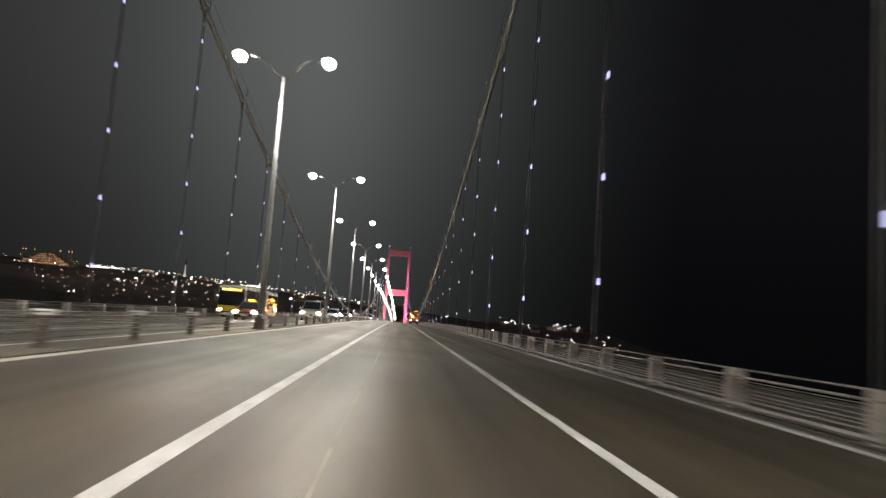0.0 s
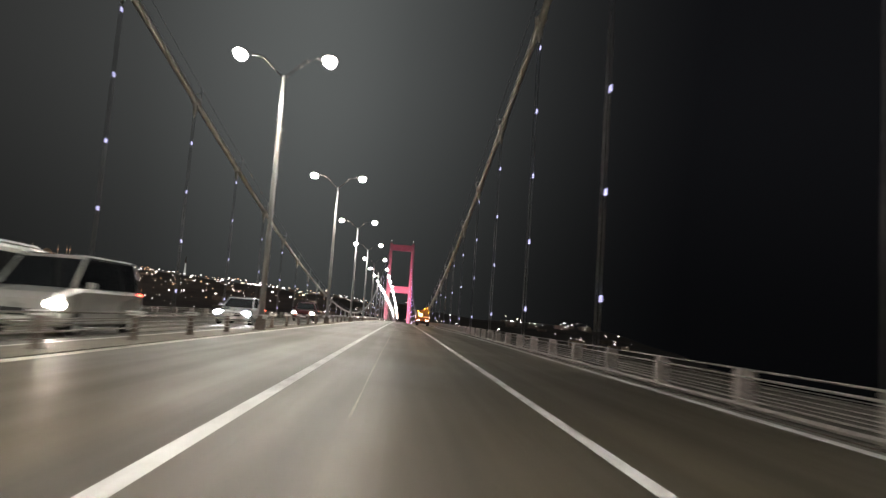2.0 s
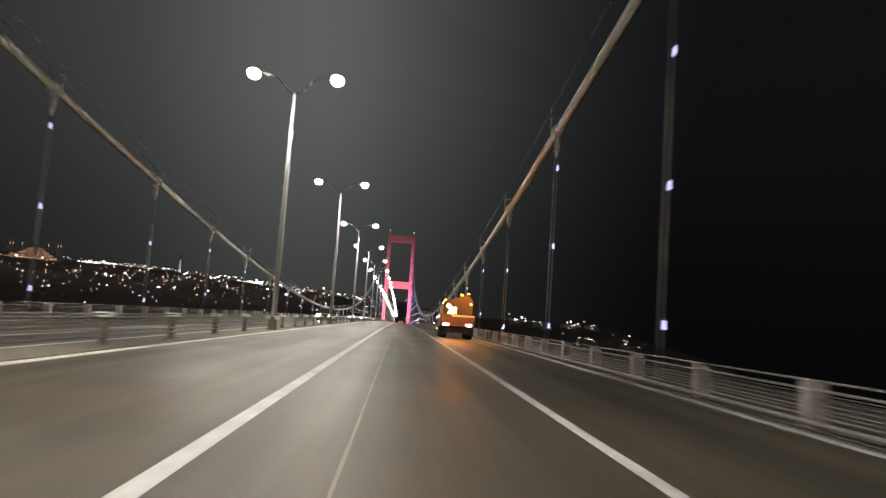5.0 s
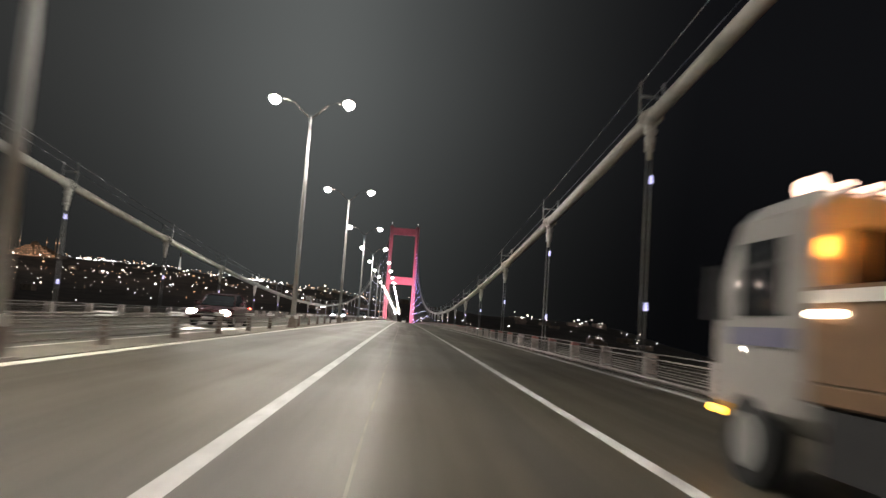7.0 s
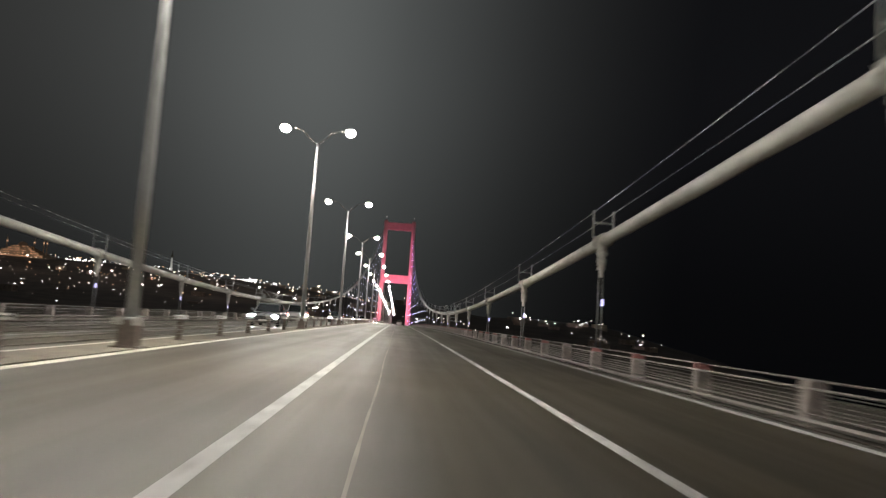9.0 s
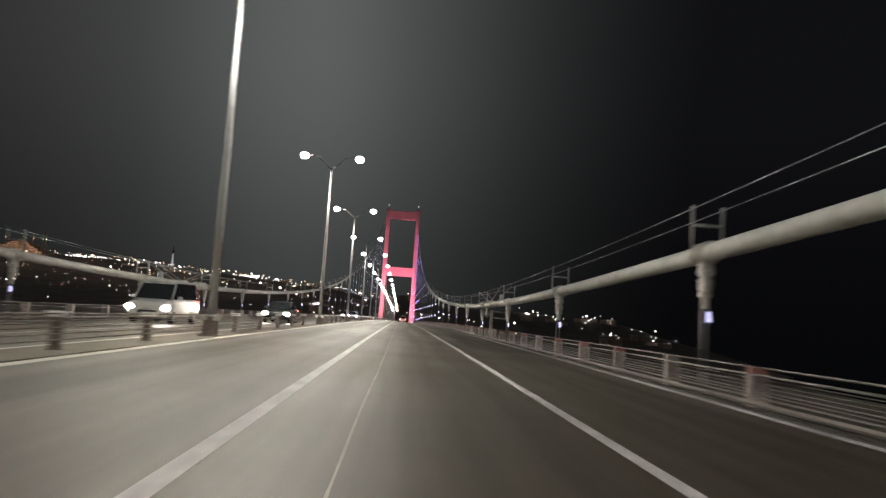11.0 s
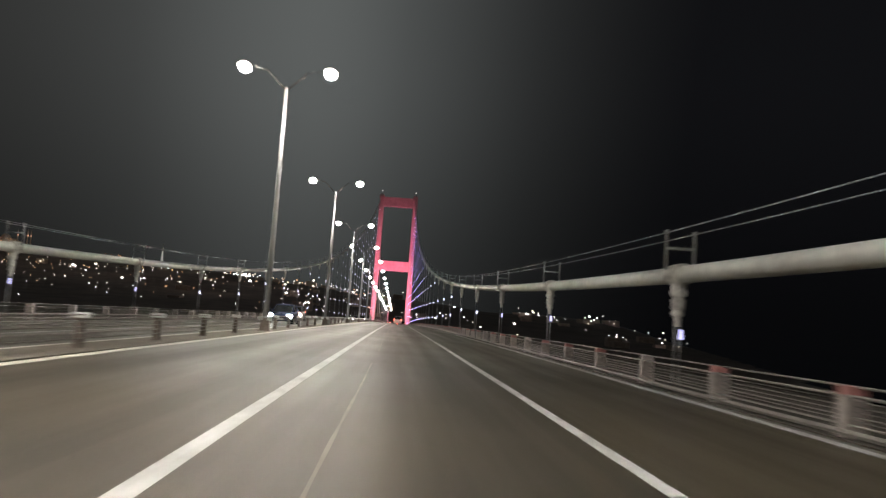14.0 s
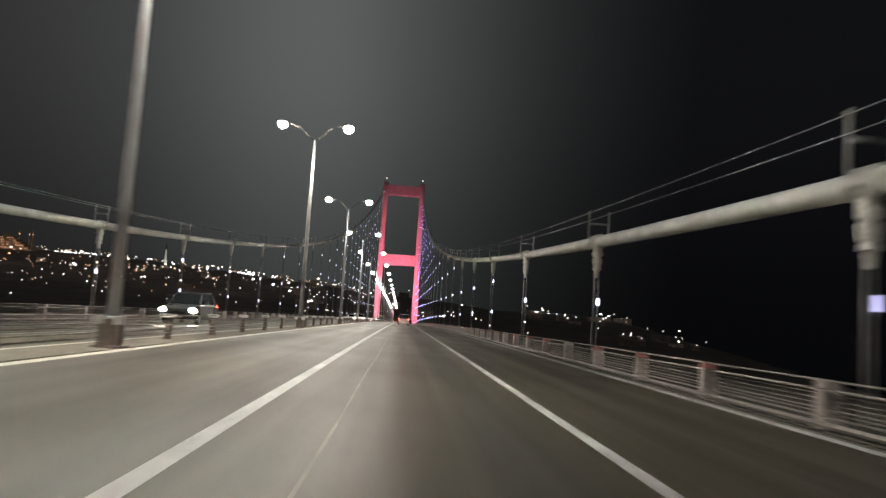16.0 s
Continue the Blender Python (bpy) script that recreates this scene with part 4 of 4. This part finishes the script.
def truck(at):
    t = thing("road_works_truck", at, "small road works truck with lit arrow board and amber beacons", "truck")
    bm = bmesh.new()
    box(bm, -0.42, 0.42, 0.1, 5.9, 0.55, 0.78)
    for y in (0.4, 2.0, 3.6):
        box(bm, -1.1, 1.1, y, y + 0.12, 0.70, 0.86)
    part("chassis", bm, DARK_PLASTIC, t)
    bm = bmesh.new()
    box(bm, -1.22, 1.22, 0.0, 3.9, 0.86, 1.02)
    rounded(bm, 0.02, 1)
    part("load_bed", bm, TRUCK_ORANGE, t)
    for name, x0, x1, y0, y1 in (("tailboard", -1.20, 1.20, 0.0, 0.06), ("side_board", -1.22, -1.16, 0.08, 3.85), ("side_board", 1.16, 1.22, 0.08, 3.85), ("front_board", -1.15, 1.15, 3.78, 3.86)):
        bm = bmesh.new()
        box(bm, x0, x1, y0, y1, 1.022, 1.70, 0.005)
        bo = part(name, bm, TRUCK_ORANGE, t)
        if name == "tailboard":
            bm = bmesh.new()
            box(bm, -0.40, 1.17, -0.012, -0.002, 1.55, 1.68)
            part("stripe", bm, STRIPE, bo, "white reflective stripe")
            for x in (-1.12, -0.56, 0.0, 0.56, 1.12):
                bm = bmesh.new()
                box(bm, x - 0.035, x + 0.035, -0.028, -0.002, 1.07, 1.53, 0.004)
                part("rib", bm, TRUCK_ORANGE, bo)
            for x in (-1.05, 1.05):
                bm = bmesh.new()
                tube(bm, [(x, -0.03, 1.22), (x, -0.05, 1.30), (x, -0.03, 1.42)], 0.018, 6)
                part("latch", bm, GALV, bo, "small steel latch")
    bm = bmesh.new()
    loft(bm, [(4.02, hull_ring(1.06, 0.60, 2.46, 0.14)), (4.2, hull_ring(1.10, 0.55, 2.52, 0.16)), (5.2, hull_ring(1.10, 0.55, 2.50, 0.16)), (5.75, hull_ring(1.06, 0.55, 1.75, 0.14)), (5.92, hull_ring(0.98, 0.60, 1.45, 0.14))])
    cab = part("cab", bm, TRUCK_WHITE, t, "pale grey cab")
    for s in (-1, 1):
        bm = bmesh.new()
        box(bm, s * 1.10 - 0.01, s * 1.10 + 0.012, 4.45, 5.15, 1.50, 2.15)
        part("side_window", bm, GLASS_DARK, cab)
        bm = bmesh.new()
        box(bm, s * 1.28 - 0.08, s * 1.28 + 0.08, 5.25, 5.33, 1.45, 1.95, 0.02)
        part("wing_mirror", bm, DARK_PLASTIC, cab)
        wheel(t, s * 0.93, 1.1, 0.42, 0.48)
        wheel(t, s * 0.98, 5.0, 0.42, 0.26)
        bm = bmesh.new()
        box(bm, s * 0.93 - 0.28, s * 0.93 + 0.28, 0.60, 0.64, 0.22, 0.84)
        part("mudflap", bm, DARK_PLASTIC, t)
        bm = bmesh.new()
        box(bm, s * 0.80 - 0.20, s * 0.80 + 0.20, -0.05, 0.02, 0.93, 1.06)
        rounded(bm, 0.025, 2)
        part("tail_light", bm, ROSE, t, "glowing rear lamp cluster")
        lamp_blob("side_marker", t, AMBER, s * 1.12, 5.55, 0.62, 0.04, 0.08, 0.04, "small amber side marker")
    bm = bmesh.new()
    box(bm, -0.82, 0.82, 4.018 - 0.03, 4.018, 1.55, 2.20)
    part("rear_window", bm, GLASS_DARK, cab)
    # arrow board on two uprights
    bm = bmesh.new()
    for x in (-0.75, 0.75):
        box(bm, x - 0.04, x + 0.04, 0.20, 0.28, 1.02, 2.60)
    box(bm, -0.75, 0.75, 0.205, 0.275, 2.52, 2.58)
    part("board_frame", bm, GALV, t)
    bm = bmesh.new()
    edge = ((-1.02, 1.60), (1.02, 1.60), (1.02, 2.74), (0.66, 3.14), (0.20, 3.00), (-1.02, 2.62))
    rim = [[bm.verts.new((x, y, z)) for x, z in edge] for y in (0.12, 0.195)]
    bm.faces.new(rim[0])
    bm.faces.new(rim[1][::-1])
    for k in range(len(edge)):
        bm.faces.new((rim[0][k], rim[1][k], rim[1][(k + 1) % 6], rim[0][(k + 1) % 6]))
    rounded(bm, 0.02, 1)
    panel = part("arrow_board", bm, BOARD, t, "dark panel with a glowing arrow")
    bm = bmesh.new()
    pts = ((-0.86, 2.28), (-0.69, 2.46), (-0.40, 2.18), (-0.13, 2.22), (-0.13, 1.75), (-0.74, 1.75), (-0.56, 2.00))
    front = [bm.verts.new((x, 0.085, z)) for x, z in pts]
    back = [bm.verts.new((x, 0.116, z)) for x, z in pts]
    bm.faces.new(front)
    bm.faces.new(back[::-1])
    for k in range(len(pts)):
        bm.faces.new((front[k], back[k], back[(k + 1) % len(pts)], front[(k + 1) % len(pts)]))
    part("arrow", bm, ARROW, panel, "glowing yellow arrow")
    for x, z in ((0.22, 3.10), (0.88, 2.48), (0.66, 3.22), (-0.95, 2.68)):
        lamp_blob("beacon", t, AMBER, x, 0.10, z, 0.085, 0.05, 0.055, "lit amber flashing lamp")
    bm = bmesh.new()
    box(bm, -0.80, 0.80, 4.28, 4.48, 2.52, 2.56, 0.01)
    bar = part("light_bar", bm, DARK_PLASTIC, t, "light bar on the cab roof")
    for x in (-0.68, -0.42, -0.16, 0.42, 0.68):
        lamp_blob("bar_lamp", bar, BAR_LAMP, x, 4.38, 2.585, 0.075, 0.05, 0.035, "lit pinkish lamp")
    lamp_blob("beacon", cab, BAR_LAMP, -0.78, 4.62, 2.62, 0.08, 0.08, 0.10, "lit round roof beacon")
    for s in (-1, 1):
        # violet strip paints the side window's reflection onto the cab
        bm = bmesh.new()
        box(bm, s * 1.112 - 0.008, s * 1.112 + 0.008, 4.25, 5.35, 1.24, 1.40)
        part("stripe", bm, CAB_REFLECTION, cab, "bluish violet strip painting in a window reflection")
        for y in (0.9, 2.3, 3.6):
            lamp_blob("side_marker", t, SIDE_LAMP, s * 1.245, y, 1.50, 0.03, 0.13, 0.035, "lit pale side lamp")
        bm = bmesh.new()
        box(bm, s * 1.224 - 0.006, s * 1.224 + 0.006, 0.3, 3.8, 1.58, 1.67)
        part("stripe", bm, STRIPE, t, "white reflective stripe")
        bm = bmesh.new()
        box(bm, s * 1.0 - 0.22, s * 1.0 + 0.22, 1.75, 3.7, 0.40, 0.84, 0.02)
        part("tool_box", bm, DARK_PLASTIC, t, "black box under the load bed")
    bm = bmesh.new()
    box(bm, -1.10, 1.10, 0.02, 0.12, 0.42, 0.56, 0.01)
    for x in (-0.6, 0.6):
        box(bm, x - 0.05, x + 0.05, 0.05, 0.12, 0.55, 0.88)
    part("rear_bar", bm, DARK_PLASTIC, t, "dark bar under the tail")
    return t


TRUCK_AT = (4.02, 183.05)
truck(Matrix.Translation((*TRUCK_AT, deck(TRUCK_AT[1]) + cross(TRUCK_AT[0]))))
for dx, dy, dz, power in ((0.22, -0.70, 3.40, 140), (-0.45, -0.95, 2.05, 60), (1.60, -0.30, 2.65, 190)):
    amber_data = bpy.data.lights.new("beacon_light", "POINT")
    amber_data.energy, amber_data.color, amber_data.shadow_soft_size = power, (1.0, 0.29, 0.03), 0.15
    lo = new("beacon_light", amber_data)
    lo.matrix_basis = Matrix.Translation((TRUCK_AT[0] + dx, TRUCK_AT[1] + dy, deck(TRUCK_AT[1]) + cross(TRUCK_AT[0]) + dz))

# ---- small things at midspan ----
sp = thing("service_post", (7.5, 338.5, deck(338.5) - 0.19), "short grey steel service post with two side arms", "post")
bm = bmesh.new()
box(bm, -0.13, 0.13, -0.13, 0.13, 0, 2.28, 0.01)
box(bm, -0.2, 0.2, -0.2, 0.2, 0, 0.04)
part("column", bm, RAIL_PAINT, sp)
for z, l in ((2.20, 1.1), (1.67, 1.5)):
    bm = bmesh.new()
    tube(bm, [(0.1, 0, z), (l, 0, z - 0.05)], 0.05, 8)
    part("arm", bm, GALV, sp)
for cx in (CABLE_R, CABLE_L):
    st = thing("cable_stay", (cx, 343.3, cable(343.3)), "pair of short diagonal stays on the main cable", "stay", "stays on the main cables")
    for s in (-1, 1):
        for dx in (-0.4, 0.4):
            bm = bmesh.new()
            tube(bm, [(dx, s * 8.4, 1.40), (dx * 0.6, s * 1.0, 0.28)], 0.025, 6)
            part("strut", bm, GALV, st)
    bm = bmesh.new()
    box(bm, -0.46, 0.46, -0.55, 0.55, 0.22, 0.34, 0.03)
    tube(bm, [(0, -0.5, 0), (0, 0.5, 0)], 0.275, 16)
    part("bracket", bm, CLAMP_STEEL, st)
    sleeve = bmesh.new()
    tube(sleeve, [(0, 4.3, 0.03), (0, 4.5, 0.03), (0, 7.4, 0.045), (0, 7.6, 0.045)], [0.28, 0.36, 0.36, 0.28], 16)
    for y0 in (4.35, 5.8, 7.3):
        tube(sleeve, [(0, y0, 0.035), (0, y0 + 0.16, 0.035)], 0.40, 16)
    part("centre_clamp", sleeve, CLAMP_STEEL, st, "thick bolted sleeve on the cable")
    bm = bmesh.new()
    tube(bm, [(0, 3.9, -0.25), (0, 3.9, -0.5), (0, 3.9, -0.62), (0, 3.9, -0.95), (0, 3.9, -1.2)], [0.09, 0.12, 0.19, 0.19, 0.07], 12)
    part("socket", bm, CLAMP_STEEL, st)
    bm = bmesh.new()
    box(bm, -0.16, 0.16, -6.0, -5.6, 0.26, 0.78, 0.02)
    part("junction_box", bm, GALV, st, "small grey box on top of the cable")
